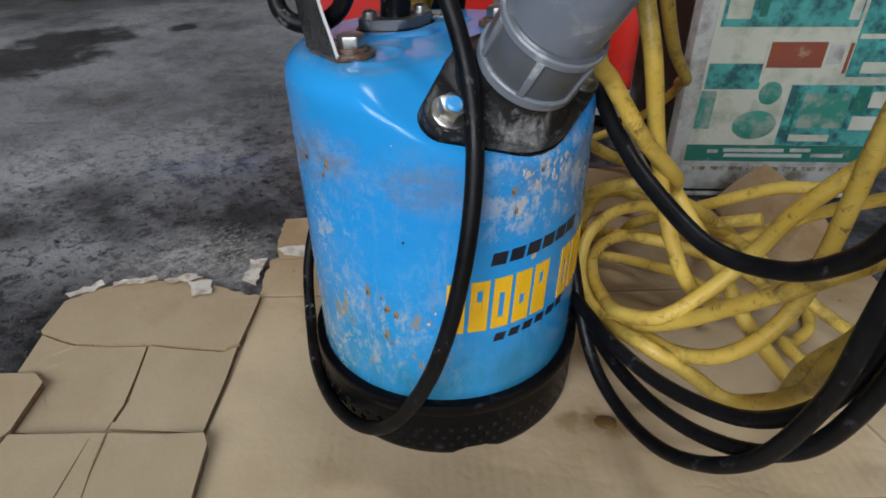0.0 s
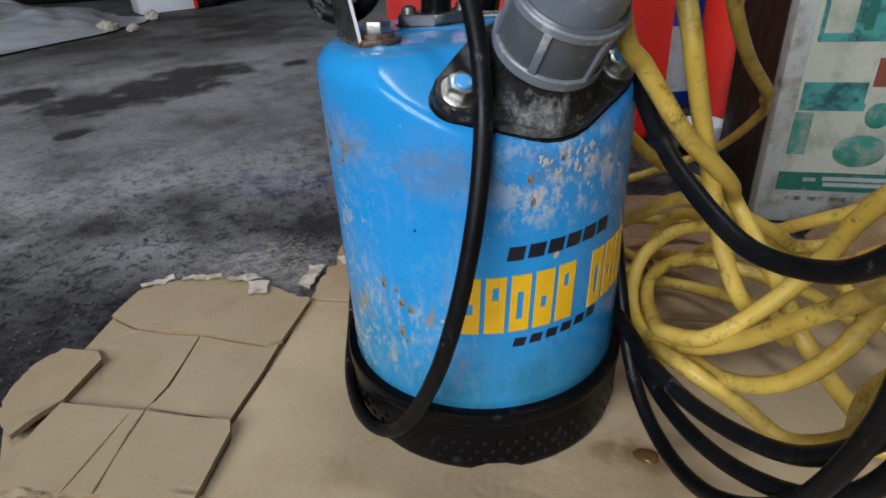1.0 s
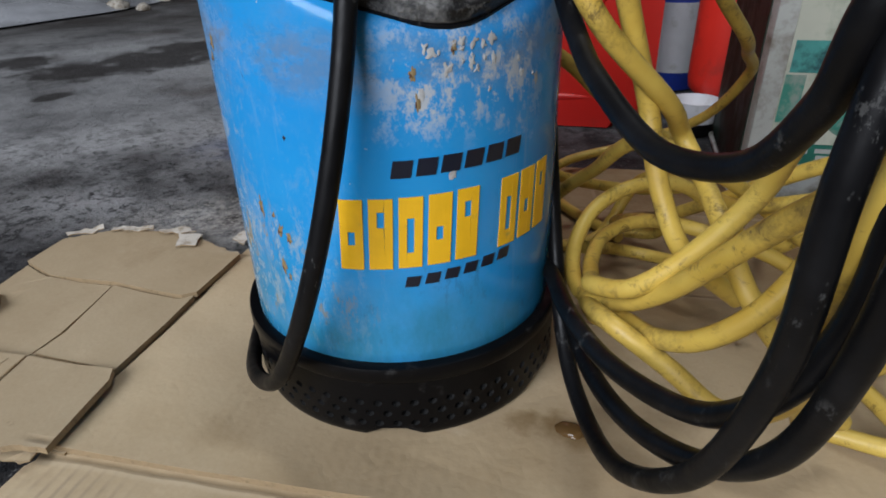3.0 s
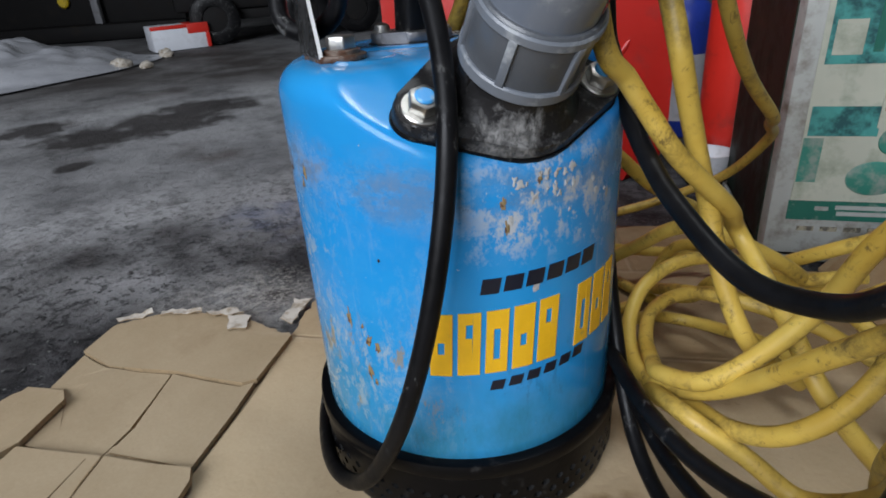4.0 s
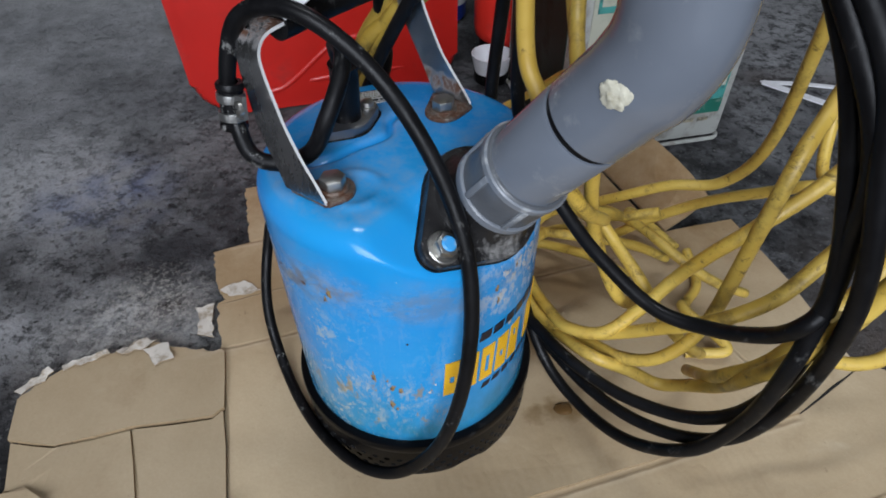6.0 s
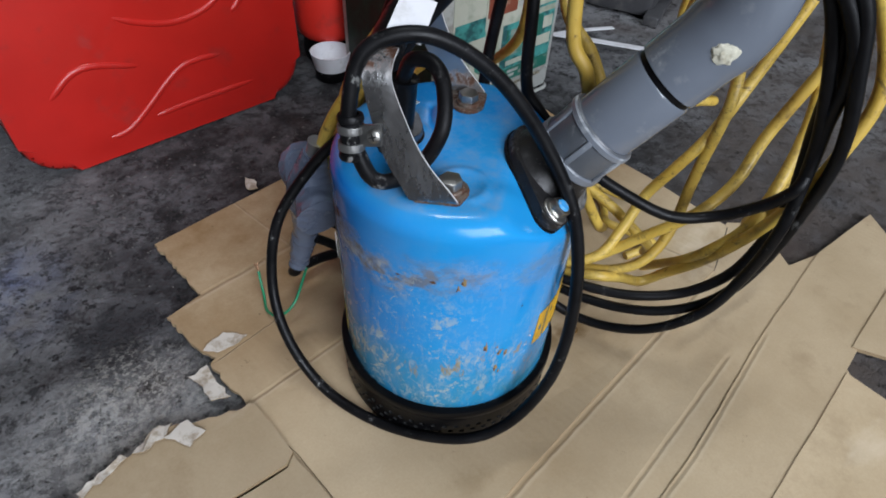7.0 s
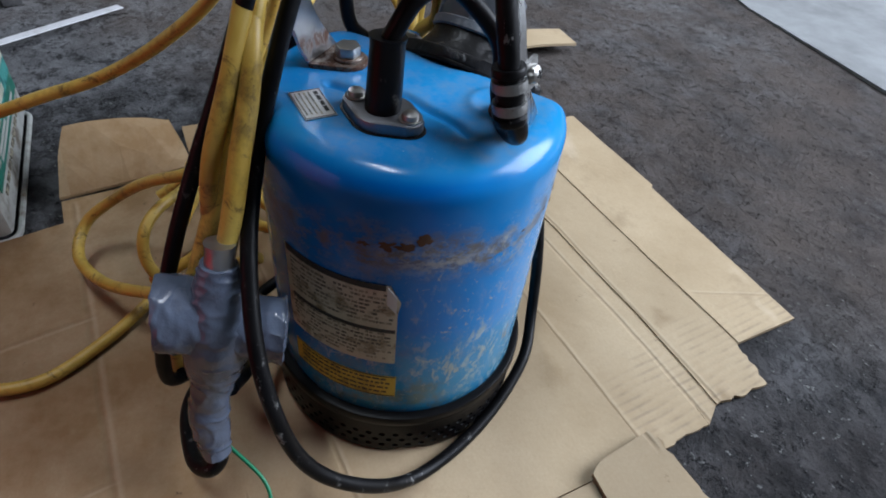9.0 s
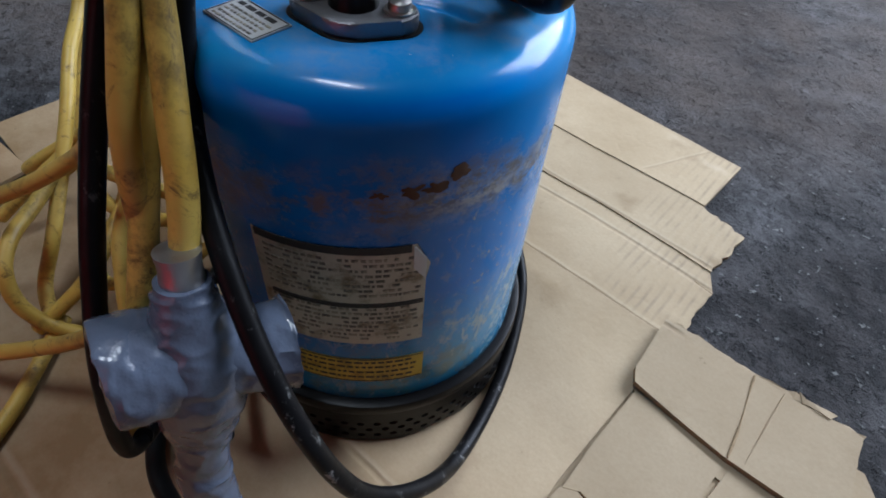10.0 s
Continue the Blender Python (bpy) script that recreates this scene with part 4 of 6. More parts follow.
def stains(body):
    """Splashes and rust spots with ragged outlines, laid on the casing."""
    rnd = random.Random(11)

    def blot(a, z, w, h, mat, name, label, lift=0.0006):
        bm = bmesh.new()
        n = 22
        seed = rnd.random() * 90
        mid = bm.verts.new(((R + lift) * math.cos(radians(a)), (R + lift) * math.sin(radians(a)), z))
        rim = []
        for k in range(n):
            t = 2 * math.pi * k / n
            s = 0.62 + 0.75 * noise.noise(Vector((math.cos(t) * 1.6 + seed, math.sin(t) * 1.6, seed)))
            aa = a + math.degrees(w * s * math.cos(t) / R)
            rim.append(bm.verts.new(((R + 0.0002) * math.cos(radians(aa)), (R + 0.0002) * math.sin(radians(aa)), z + h * s * math.sin(t))))
        for k in range(n):
            bm.faces.new((mid, rim[k], rim[(k + 1) % n]))
        part(name, bm, mat, body, label)

    for k in range(26):
        a = rnd.gauss(-40, 9)
        z = 0.214 - abs(rnd.gauss(0, 0.018)) - 0.00045 * abs(a + 45)
        s = rnd.uniform(0.0008, 0.0030)
        blot(a, z, s, s * rnd.uniform(0.8, 1.9), MORTAR, "mortar_splash", "dried grey mortar splash")
    for a, z, w, h in ((-108.5, 0.131, 0.0022, 0.0062), (-101, 0.121, 0.003, 0.005), (-97.5, 0.117, 0.0025, 0.0045), (-103, 0.128, 0.001, 0.002), (-122, 0.207, 0.002, 0.005), (-124, 0.2, 0.0015, 0.004), (-56, 0.198, 0.002, 0.004), (-55, 0.186, 0.0015, 0.005), (-45, 0.207, 0.0015, 0.004), (-102, 0.10, 0.002, 0.006), (-100, 0.094, 0.001, 0.003)):
        blot(a, z, w * 1.1, h * 1.1, OCHRE, "rust_stain", "ochre rust stain")
        blot(a - 0.4, z - h * 0.3, w * 0.7, h * 0.5, RUST, "rust_spot", "brown rust spot", 0.0008)
    for a, z, w, h in ((170.5, 0.2165, 0.0062, 0.0055), (158, 0.2110, 0.0072, 0.0050), (163.5, 0.2115, 0.0075, 0.0042), (150, 0.2100, 0.0050, 0.0030), (-150, 0.203, 0.003, 0.0015), (-135, 0.204, 0.003, 0.0018)):
        blot(a, z, w, h, RUST, "rust_patch", "flaked brown rust patch")
    for a, z in ((-93.4, 0.1696), (-85.5, 0.113), (-83, 0.121)):
        blot(a, z, 0.0012, 0.0016, INK if z > 0.15 else SILVER_LABEL, "paint_chip", "small chip in the paint")


def side_labels(body):
    g = [[(115 + (163 - 115) * k / 16, 0.1075 + 0.073 * j / 6) for k in range(17)] for j in range(7)]
    g[6][16] = (159.2, 0.1795)
    g[5][16] = (164, 0.1665)
    lab = part("instruction_label", wrap(g, R, 0.0004), LABEL, body, "soiled cream label with rows of small print")
    part("header_band", wrap_block(116, 158.5, 0.176, 0.1805, R, 0.0007), INK, lab)
    rnd = random.Random(5)
    for j, z in enumerate(np.linspace(0.1115, 0.1715, 18)):
        if j == 9:
            part("print_band", wrap_block(118, 162.5, 0.1385, 0.1415, R, 0.0007), INK, lab)
            continue
        bm = bmesh.new()
        a = 118.0
        while a < 160:
            w = rnd.uniform(0.7, 2.6)
            if rnd.random() < 0.8:
                wrap_block(a, min(a + w, 161.5), z, z + 0.0015, R, 0.00065, bm=bm, steps=1)
            a += w + rnd.uniform(0.3, 0.9)
        part("print_line", bm, FADED_INK, lab)
    peel = bmesh.new()
    g = [[(159 + 0.9 * k, 0.1665 + 0.0145 * j / 4 - 0.0022 * k) for k in range(5)] for j in range(5)]
    wrap([[(a, z) for a, z in row] for row in g], R + 0.0012, 0.0006, peel)
    part("peeled_corner", peel, SILVER_LABEL, lab, "peeled white corner of the label")
    warn = part("warning_label", wrap_block(116, 164.0, 0.069, 0.0925, R, 0.0004, steps=14), LABEL_YELLOW, body, "dirty yellow warning label")
    bm = bmesh.new()
    for z in (0.0735, 0.0785, 0.0835, 0.088):
        a = 120.0
        while a < 160:
            w = rnd.uniform(1, 3)
            wrap_block(a, a + w, z, z + 0.0015, R, 0.0006, bm=bm, steps=1)
            a += w + 0.7
    part("print_line", bm, INK, warn)
    for z in (0.0695, 0.0915):
        part("border_line", wrap_block(116.5, 163.5, z, z + 0.0008, R, 0.0006, steps=12), INK, warn)


def lid_fittings(pump):
    # silver type plate
    m = pose(-0.0157, 0.0612, TOP, 0, 0, 191)
    plate = part("type_plate", turned(box(-0.0148, 0.0148, -0.0088, 0.0088, 0.0, 0.0007), m), SILVER_LABEL, pump, "small silver type plate with fine print")
    rnd = random.Random(8)
    for k in range(4):
        bm = bmesh.new()
        x = -0.0122
        while x < 0.0110:
            w = rnd.uniform(0.0008, 0.0030)
            box(x, min(x + w, 0.0124), -0.0068 + 0.0026 * k, -0.0058 + 0.0026 * k, 0.0007, 0.0009, bm=bm)
            x += w + 0.0008
        part("print_line", turned(bm, m), FADED_INK, plate)
    for x, w in ((-0.0118, 0.0034), (-0.0072, 0.0050), (-0.0010, 0.0044), (0.0046, 0.0052)):
        part("print_mark", turned(box(x, x + w, 0.0042, 0.0063, 0.0007, 0.0009), m), INK, plate)
    for x0, x1, y0, y1 in ((-0.0143, 0.0143, -0.0084, -0.0080), (-0.0143, 0.0143, 0.0080, 0.0084), (-0.0143, -0.0139, -0.0079, 0.0079), (0.0139, 0.0143, -0.0079, 0.0079)):
        part("print_border", turned(box(x0, x1, y0, y1, 0.0007, 0.0009), m), INK, plate)
    # cable gland
    g = pose(-0.0345, 0.0268, TOP, 0, 0, 40)
    gl = part("cable_gland", turned(slab(hull([(0, 0, 0.0165), (0.0165, 0, 0.0085), (-0.0165, 0, 0.0085)]), 0.0, 0.0065, 0.0014), g), ALUMINIUM, pump, "cast aluminium gland plate")
    part("gasket", turned(slab(hull([(0, 0, 0.0178), (0.0172, 0, 0.0095), (-0.0172, 0, 0.0095)]), -0.0012, 0.0004, 0.0002), g), BLACK_RUBBER, gl)
    for s in (1, -1):
        scr = part("screw", turned(lathe([(0, 0.0115), (0.002, 0.0115), (0.0042, 0.0102), (0.0046, 0.0088), (0.0046, 0.0066), (0, 0.0066)], 20), g @ pose(0.0178 * s, 0, 0)), ZINC, gl)
        part("lock_washer", turned(lathe([(0.003, 0.0062), (0.006, 0.0062), (0.006, 0.0074), (0.003, 0.0074)], 20), g @ pose(0.0178 * s, 0, 0)), ZINC, scr)
    boot = sweep(bmesh.new(), [Vector((-0.0345, 0.0268, TOP + 0.004)).lerp(Vector((-0.0318, 0.0243, 0.2995)), u / 10) for u in range(11)], lambda u: 0.0098 - 0.0009 * u + (0.0009 if u > 0.93 else 0), 22)
    part("cable_boot", boot, GRIMY_RUBBER, gl, "black rubber cable boot")
    return gl


def strap(bm, line, width, side, thick=0.003):
    """A flat bar along a line; side(u) is the direction across it."""
    rings = []
    for i, q in enumerate(line):
        u = i / (len(line) - 1)
        way = (line[min(i + 1, len(line) - 1)] - line[max(i - 1, 0)]).normalized()
        s = side(u)
        nrm = way.cross(s).normalized()
        w = width(u) if callable(width) else width
        rings.append([bm.verts.new(q + s * w * a + nrm * thick * b) for a, b in ((-0.5, -0.5), (0.5, -0.5), (0.5, 0.5), (-0.5, 0.5))])
    for a, b in zip(rings, rings[1:]):
        for k in range(4):
            bm.faces.new((a[k], a[(k + 1) % 4], b[(k + 1) % 4], b[k]))
    bm.faces.new(rings[0])
    bm.faces.new(rings[-1])
    bmesh.ops.bevel(bm, geom=[e for e in bm.edges if e.calc_face_angle(0) > 1], offset=0.0004, segments=1, affect="EDGES")
    return bm


def carrying_handle(pump):
    across = Vector((-0.774, 0.633, 0)).normalized()
    near = spline([(-0.0556, -0.0494, 0.2572), (-0.0598, -0.0440, 0.2670), (-0.0643, -0.0383, 0.2765), (-0.0683, -0.0332, 0.2875), (-0.0711, -0.0295, 0.2980), (-0.0732, -0.0260, 0.3095), (-0.0752, -0.0228, 0.3208), (-0.0757, -0.0190, 0.3312), (-0.0712, -0.0134, 0.3385), (-0.060, -0.002, 0.3405)], 6)
    h = part("handle_leg", strap(bmesh.new(), near, lambda u: 0.0165 + 0.0145 * (1 - min(1, u / 0.80)) ** 1.25, lambda u: across, 0.0020), [NEAR_STEEL, BRIGHT_EDGE], pump, "scratched galvanised steel handle strap, rust at its knee")
    for p in h.data.polygons:
        if abs(p.normal.dot(across)) > 0.5:
            p.material_index = 1
    far = spline([(0.0380, 0.0480, 0.2585), (0.0325, 0.0535, 0.2695), (0.0270, 0.0580, 0.2810), (0.0217, 0.0615, 0.2925), (0.0140, 0.0660, 0.314), (0.0090, 0.0660, 0.331), (0.001, 0.0590, 0.338), (-0.010, 0.050, 0.339)], 8)
    away = Vector((0.757, -0.653, 0)).normalized()
    h = part("handle_leg", strap(bmesh.new(), far, lambda u: 0.0215 + 0.0085 * math.exp(-((u / 0.25) ** 2)), lambda u: away, 0.0022), [STRAP_STEEL, BRIGHT_EDGE], pump, "galvanised steel handle strap, rusted above its foot")
    for p in h.data.polygons:
        if abs(p.normal.dot(away)) > 0.5:
            p.material_index = 1
    part("handle_grip", tube([(-0.062, -0.004, 0.339), (-0.035, 0.0245, 0.3395), (-0.004, 0.056, 0.339)], 0.0105, 16), BLACK_RUBBER, pump, "black rubber handle grip")
    for x, y, a, b in ((-0.0404, -0.0450, (-0.0640, -0.0412), (-0.0434, -0.0580)), (0.0300, 0.0335, (0.0262, 0.0562), (0.0488, 0.0368))):
        outline = hull([(x, y, 0.0125), (*a, 0.0014), (*b, 0.0014)])
        foot = part("handle_foot", slab(outline, TOP, TOP + 0.003, 0.0008), RUST_STEEL, pump, "rusty handle foot plate")
        hex_bolt("bolt", pose(x, y, TOP + 0.003, 0, 0, 12), foot, 0.0078, 0.0065, 0.0092, ZINC, RUST_STEEL)


def discharge(pump):
    """The black outlet flange on the sloping face, and the grey plastic pipe."""
    m = FACET
    fl = part("outlet_flange", turned(slab(hull([(0, 0, 0.0370), (0.0455, -0.0045, 0.0120), (-0.0455, -0.0045, 0.0120)]), 0.0005, 0.0085, 0.002), m), MORTARED, pump, "black iron outlet flange crusted with dried mortar")
    part("gasket", turned(slab(hull([(0, 0, 0.0378), (0.0455, -0.0045, 0.0127), (-0.0455, -0.0045, 0.0127)]), -0.0012, 0.0012, 0.0003), m), BLACK_RUBBER, fl)
    neck = lathe([(0.0, 0.006), (0.0350, 0.006), (0.0310, 0.0115), (0.0268, 0.018), (0.0255, 0.024), (0.0250, 0.036), (0.0, 0.036)], 48)
    part("outlet_neck", turned(neck, m), MORTARED, fl)
    for s in (1, -1):
        part("rib", turned(box(-0.003 + 0.024 * s, 0.003 + 0.024 * s, -0.006, 0.006, 0.007, 0.028, 0.0015), m), MORTARED, fl)
        hex_bolt("nut", m @ pose(0.0450 * s, -0.0058, 0.0080, 0, 0, 14), fl, 0.0075, 0.0060, 0.0100, ZINC, ZINC, BLUE_DAUB)


def discharge_pipe():
    t = thing("discharge_pipe", "grey plastic discharge pipe with an elbow, screwed onto the pump outlet", "pipe")
    m = FACET
    coll = lathe([(0.0215, 0.0235), (0.0258, 0.0235), (0.0262, 0.0242), (0.0262, 0.0560), (0.0254, 0.0570), (0.0215, 0.0570)], 64)
    c = part("threaded_collar", turned(coll, m), PVC_DARK, t, "dark grey threaded collar with pale scuffed rims and moulded ribs")
    for z0, z1, r in ((0.0236, 0.0300, 0.0279), (0.0508, 0.0558, 0.0274)):
        rim = lathe([(0.0258, z0), (r - 0.0008, z0), (r, z0 + 0.0009), (r, z1 - 0.0009), (r - 0.0008, z1), (0.0258, z1)], 64)
        part("collar_rim", turned(rim, m), PVC_WORN, c)
    for k in range(6):
        part("collar_rib", turned(box(-0.0019, 0.0019, 0.0254, 0.0278, 0.0295, 0.052, 0.0005), m @ pose(0, 0, 0, 0, 0, 60 * k + 12)), PVC_WORN, c)
    body = lathe([(0.0205, 0.056), (0.0240, 0.056), (0.0240, 0.1005), (0.0233, 0.102), (0.0205, 0.102)], 64)
    part("socket", turned(body, m), PVC, t)
    gap = lathe([(0.0216, 0.1005), (0.0223, 0.1005), (0.0223, 0.1075), (0.0216, 0.1075)], 64)
    part("joint_gap", turned(gap, m), BLACK_RUBBER, t, "dark glue line at the pipe joint")
    axis0 = FACET_P + FACET_N * 0.1062
    el = [axis0, axis0 + FACET_N * 0.02, axis0 + FACET_N * 0.034]
    p = axis0 + FACET_N * 0.034
    d, target = FACET_N.copy(), Vector((0.0, 0.02, 1.0)).normalized()
    for k in range(1, 9):
        dd = FACET_N.lerp(target, k / 8).normalized()
        p = p + dd * 0.0042
        el.append(p.copy())
    el.append(p + target * 0.06)
    bm = sweep(bmesh.new(), [v for a, b in zip(el, el[1:]) for v in (a, a.lerp(b, 0.5))] + [el[-1]], lambda u: 0.0240 if u < 0.155 else 0.0249, 40)
    e = part("elbow", bm, PVC, t, "grey plastic elbow with a daub of dried adhesive")
    blob = bmesh.new()
    bmesh.ops.create_icosphere(blob, subdivisions=5, radius=1)
    for v in blob.verts:
        k = 1 + 0.22 * noise.noise(v.co * 2.2) + 0.13 * abs(noise.noise(v.co * 6)) + 0.06 * noise.noise(v.co * 14)
        v.co = Vector((v.co.x * 0.0068 * k, v.co.y * 0.0060 * k, v.co.z * 0.0022 * k))
    spot = axis0 + FACET_N * 0.034
    face = (Vector((-0.02, -0.33, 0.48)) - spot).normalized()
    face = (face - FACET_N * face.dot(FACET_N)).normalized()
    q = face.to_track_quat("Z", "Y").to_matrix().to_4x4()
    part("adhesive_daub", turned(blob, Matrix.Translation(spot + face * 0.0238) @ q), OCHRE_PALE, e, "lumpy cream daub of dried adhesive")


OCHRE_PALE = worn("dried_adhesive", (0.50, 0.48, 0.38), (0.34, 0.31, 0.22), (0.7, 0.8), 200, (0.5, 0.7), bump=0.6)


def submersible_pump():
    pump = thing("submersible_pump", "scuffed blue submersible pump with black strainer foot, standing on cardboard", "pump")
    body = pump_body(pump)
    strainer(pump)
    lettering(body)
    side_labels(body)
    stains(body)
    lid_fittings(pump)
    carrying_handle(pump)
    discharge(pump)
    return pump


submersible_pump()
discharge_pipe()


# ---- cables ----
FRONT_LOOP = [(-0.0925, -0.0175, 0.285), (-0.0929, -0.0142, 0.3078), (-0.0787, -0.0115, 0.3448), (-0.0471, -0.026, 0.3526), (-0.0107, -0.0433, 0.3269), (0.0183, -0.0649, 0.2808), (0.0327, -0.0905, 0.2303), (0.03, -0.1111, 0.1648), (0.0128, -0.1216, 0.0974), (-0.0187, -0.1137, 0.0417), (-0.0544, -0.0932, 0.0215), (-0.0931, -0.0449, 0.0075), (-0.1216, 0.0117, 0.0094), (-0.1355, 0.0555, 0.044), (-0.1314, 0.0912, 0.0859), (-0.1113, 0.1063, 0.1441), (-0.0729, 0.1058, 0.1906), (-0.0308, 0.0945, 0.2318), (-0.0061, 0.0748, 0.2853), (0.0189, 0.0504, 0.3343), (0.05, 0.0213, 0.3743), (0.085, -0.015, 0.42)]
SMALL_LOOP = [(-0.0336, 0.0241, 0.298), (-0.034, 0.012, 0.318), (-0.029, -0.004, 0.322), (-0.03, -0.018, 0.314), (-0.0395, -0.0325, 0.296), (-0.051, -0.031, 0.275), (-0.069, -0.029, 0.2665), (-0.0864, -0.0275, 0.2735), (-0.093, -0.0165, 0.298)]
GREEN = [(-0.0818, 0.14, 0.0405), (-0.1072, 0.1183, 0.0231), (-0.125, 0.1191, 0.0118), (-0.1317, 0.1385, 0.0043), (-0.1269, 0.1589, 0.0058), (-0.1228, 0.1764, 0.0248)]
BLACK_A = [(0.09, 0.01, 0.42), (0.083, 0.034, 0.3711), (0.0775, 0.0275, 0.3134), (0.0795, 0.0245, 0.2630), (0.0860, 0.0120, 0.2440), (0.0960, -0.0085, 0.2250), (0.1075, -0.0270, 0.2085), (0.1235, -0.0540, 0.1945), (0.1514, -0.0891, 0.1799), (0.1775, -0.1136, 0.1859), (0.1891, -0.1383, 0.2104), (0.1917, -0.1518, 0.2341), (0.1988, -0.1496, 0.2499), (0.1907, -0.142, 0.2959), (0.1698, -0.1221, 0.3653), (0.14, -0.085, 0.42), (0.1, -0.03, 0.432)]
BLACK_B = [(0.085, 0.02, 0.425), (0.0756, 0.0445, 0.3747), (0.0705, 0.0589, 0.3026), (0.0678, 0.061, 0.2268), (0.0809, 0.0442, 0.1495), (0.0962, 0.0155, 0.079), (0.1138, -0.0187, 0.0307), (0.1364, -0.0613, 0.0204), (0.1587, -0.1077, 0.0434), (0.1823, -0.1388, 0.0855), (0.1943, -0.1516, 0.143), (0.1947, -0.1563, 0.1973), (0.198, -0.1518, 0.2382), (0.1955, -0.1472, 0.2806), (0.1766, -0.1413, 0.3488), (0.14, -0.085, 0.42), (0.1, -0.03, 0.432)]
BLACK_C = [(-0.0371, 0.1633, 0.0656), (-0.0104, 0.1562, 0.0375), (0.0338, 0.1257, 0.0394), (0.0748, 0.0696, 0.0447), (0.1065, 0.0051, 0.0478), (0.1319, -0.053, 0.0507), (0.1572, -0.0958, 0.0608), (0.1843, -0.125, 0.0774), (0.2028, -0.1432, 0.1068), (0.21, -0.1538, 0.1546), (0.2095, -0.1591, 0.2098), (0.1988, -0.1627, 0.267), (0.1851, -0.1531, 0.3223), (0.1706, -0.1338, 0.3757), (0.14, -0.085, 0.42), (0.1, -0.03, 0.432)]
BLACK_D = [(-0.07, 0.13, 0.085), (-0.0251, 0.1153, 0.0525), (0.0295, 0.0889, 0.0556), (0.0695, 0.0506, 0.0621), (0.0966, 0.003, 0.069), (0.1194, -0.0455, 0.0738), (0.1473, -0.0855, 0.0792), (0.18, -0.1155, 0.0915), (0.1989, -0.1363, 0.1229), (0.2092, -0.1442, 0.1616), (0.2077, -0.1475, 0.2124), (0.2052, -0.1385, 0.2685), (0.183, -0.1352, 0.3389), (0.1761, -0.1152, 0.3941), (0.14, -0.085, 0.42), (0.1, -0.03, 0.432)]
BLACK_E = [(0.085, 0, 0.42), (0.045, 0.045, 0.375), (0, 0.075, 0.338), (-0.0082, 0.0937, 0.2964), (-0.006, 0.1076, 0.2622), (-0.0154, 0.1262, 0.2231), (-0.0308, 0.1457, 0.1799), (-0.0409, 0.1628, 0.128), (-0.0434, 0.1705, 0.0733), (-0.0261, 0.154, 0.055)]
YELLOW_A = [(0.25, -0.03, 0.36), (0.27, -0.02, 0.325), (0.2479, -0.0402, 0.2867), (0.2291, -0.0574, 0.2742), (0.2198, -0.0664, 0.255), (0.2175, -0.067, 0.2286), (0.2178, -0.0648, 0.1977), (0.2165, -0.0643, 0.1657), (0.211, -0.0671, 0.1355), (0.1974, -0.07, 0.1091), (0.1789, -0.0661, 0.0888), (0.1605, -0.051, 0.0752), (0.1438, -0.0264, 0.0648), (0.1273, -0.0012, 0.0458), (0.118, 0.03, 0.035), (0.11, 0.07, 0.02)]
YELLOW_B = [(0.29, -0.06, 0.32), (0.2594, -0.0553, 0.2502), (0.2201, -0.0601, 0.2163), (0.2006, -0.0515, 0.1829), (0.1915, -0.0395, 0.1487), (0.171, -0.0404, 0.1173), (0.1476, -0.04, 0.0935), (0.1258, -0.0213, 0.0799), (0.1198, 0.0121, 0.0635), (0.1133, 0.0517, 0.0545), (0.1148, 0.0888, 0.054), (0.1339, 0.1155, 0.0558), (0.1673, 0.1274, 0.0533), (0.2108, 0.1218, 0.0422)]
YELLOW_C = [(0.275, -0.1, 0.29), (0.2531, -0.0913, 0.2263), (0.2282, -0.0951, 0.1897), (0.2038, -0.092, 0.168), (0.1891, -0.0797, 0.1465), (0.1774, -0.063, 0.1235), (0.1638, -0.0463, 0.0996), (0.146, -0.0291, 0.0781), (0.1246, -0.0089, 0.0625), (0.1087, 0.0188, 0.0564), (0.1016, 0.0511, 0.0637), (0.1081, 0.0825, 0.0779), (0.1313, 0.1083, 0.0875), (0.165, 0.125, 0.083), (0.205, 0.128, 0.05)]
YELLOW_D = [(0.065, -0.015, 0.44), (0.07, -0.02, 0.33), (0.078, -0.033, 0.3), (0.0878, -0.0400, 0.2588), (0.0970, -0.0320, 0.2440), (0.1060, -0.0290, 0.2300), (0.1223, -0.0229, 0.206), (0.1486, 0.0062, 0.1717), (0.1554, 0.0304, 0.1515), (0.1666, 0.0209, 0.1365), (0.181, -0.0122, 0.1223), (0.1981, -0.0396, 0.0988), (0.2239, -0.0441, 0.0685), (0.2522, -0.0256, 0.0307)]
YELLOW_E = [(0.11, 0.04, 0.4), (0.1131, 0.031, 0.3189), (0.1075, -0.0096, 0.2946), (0.1179, -0.0233, 0.2543), (0.1289, -0.0086, 0.2096), (0.1396, 0.0016, 0.1714), (0.1505, -0.0098, 0.1364), (0.1678, -0.0161, 0.1038), (0.1974, -0.0008, 0.0745)]
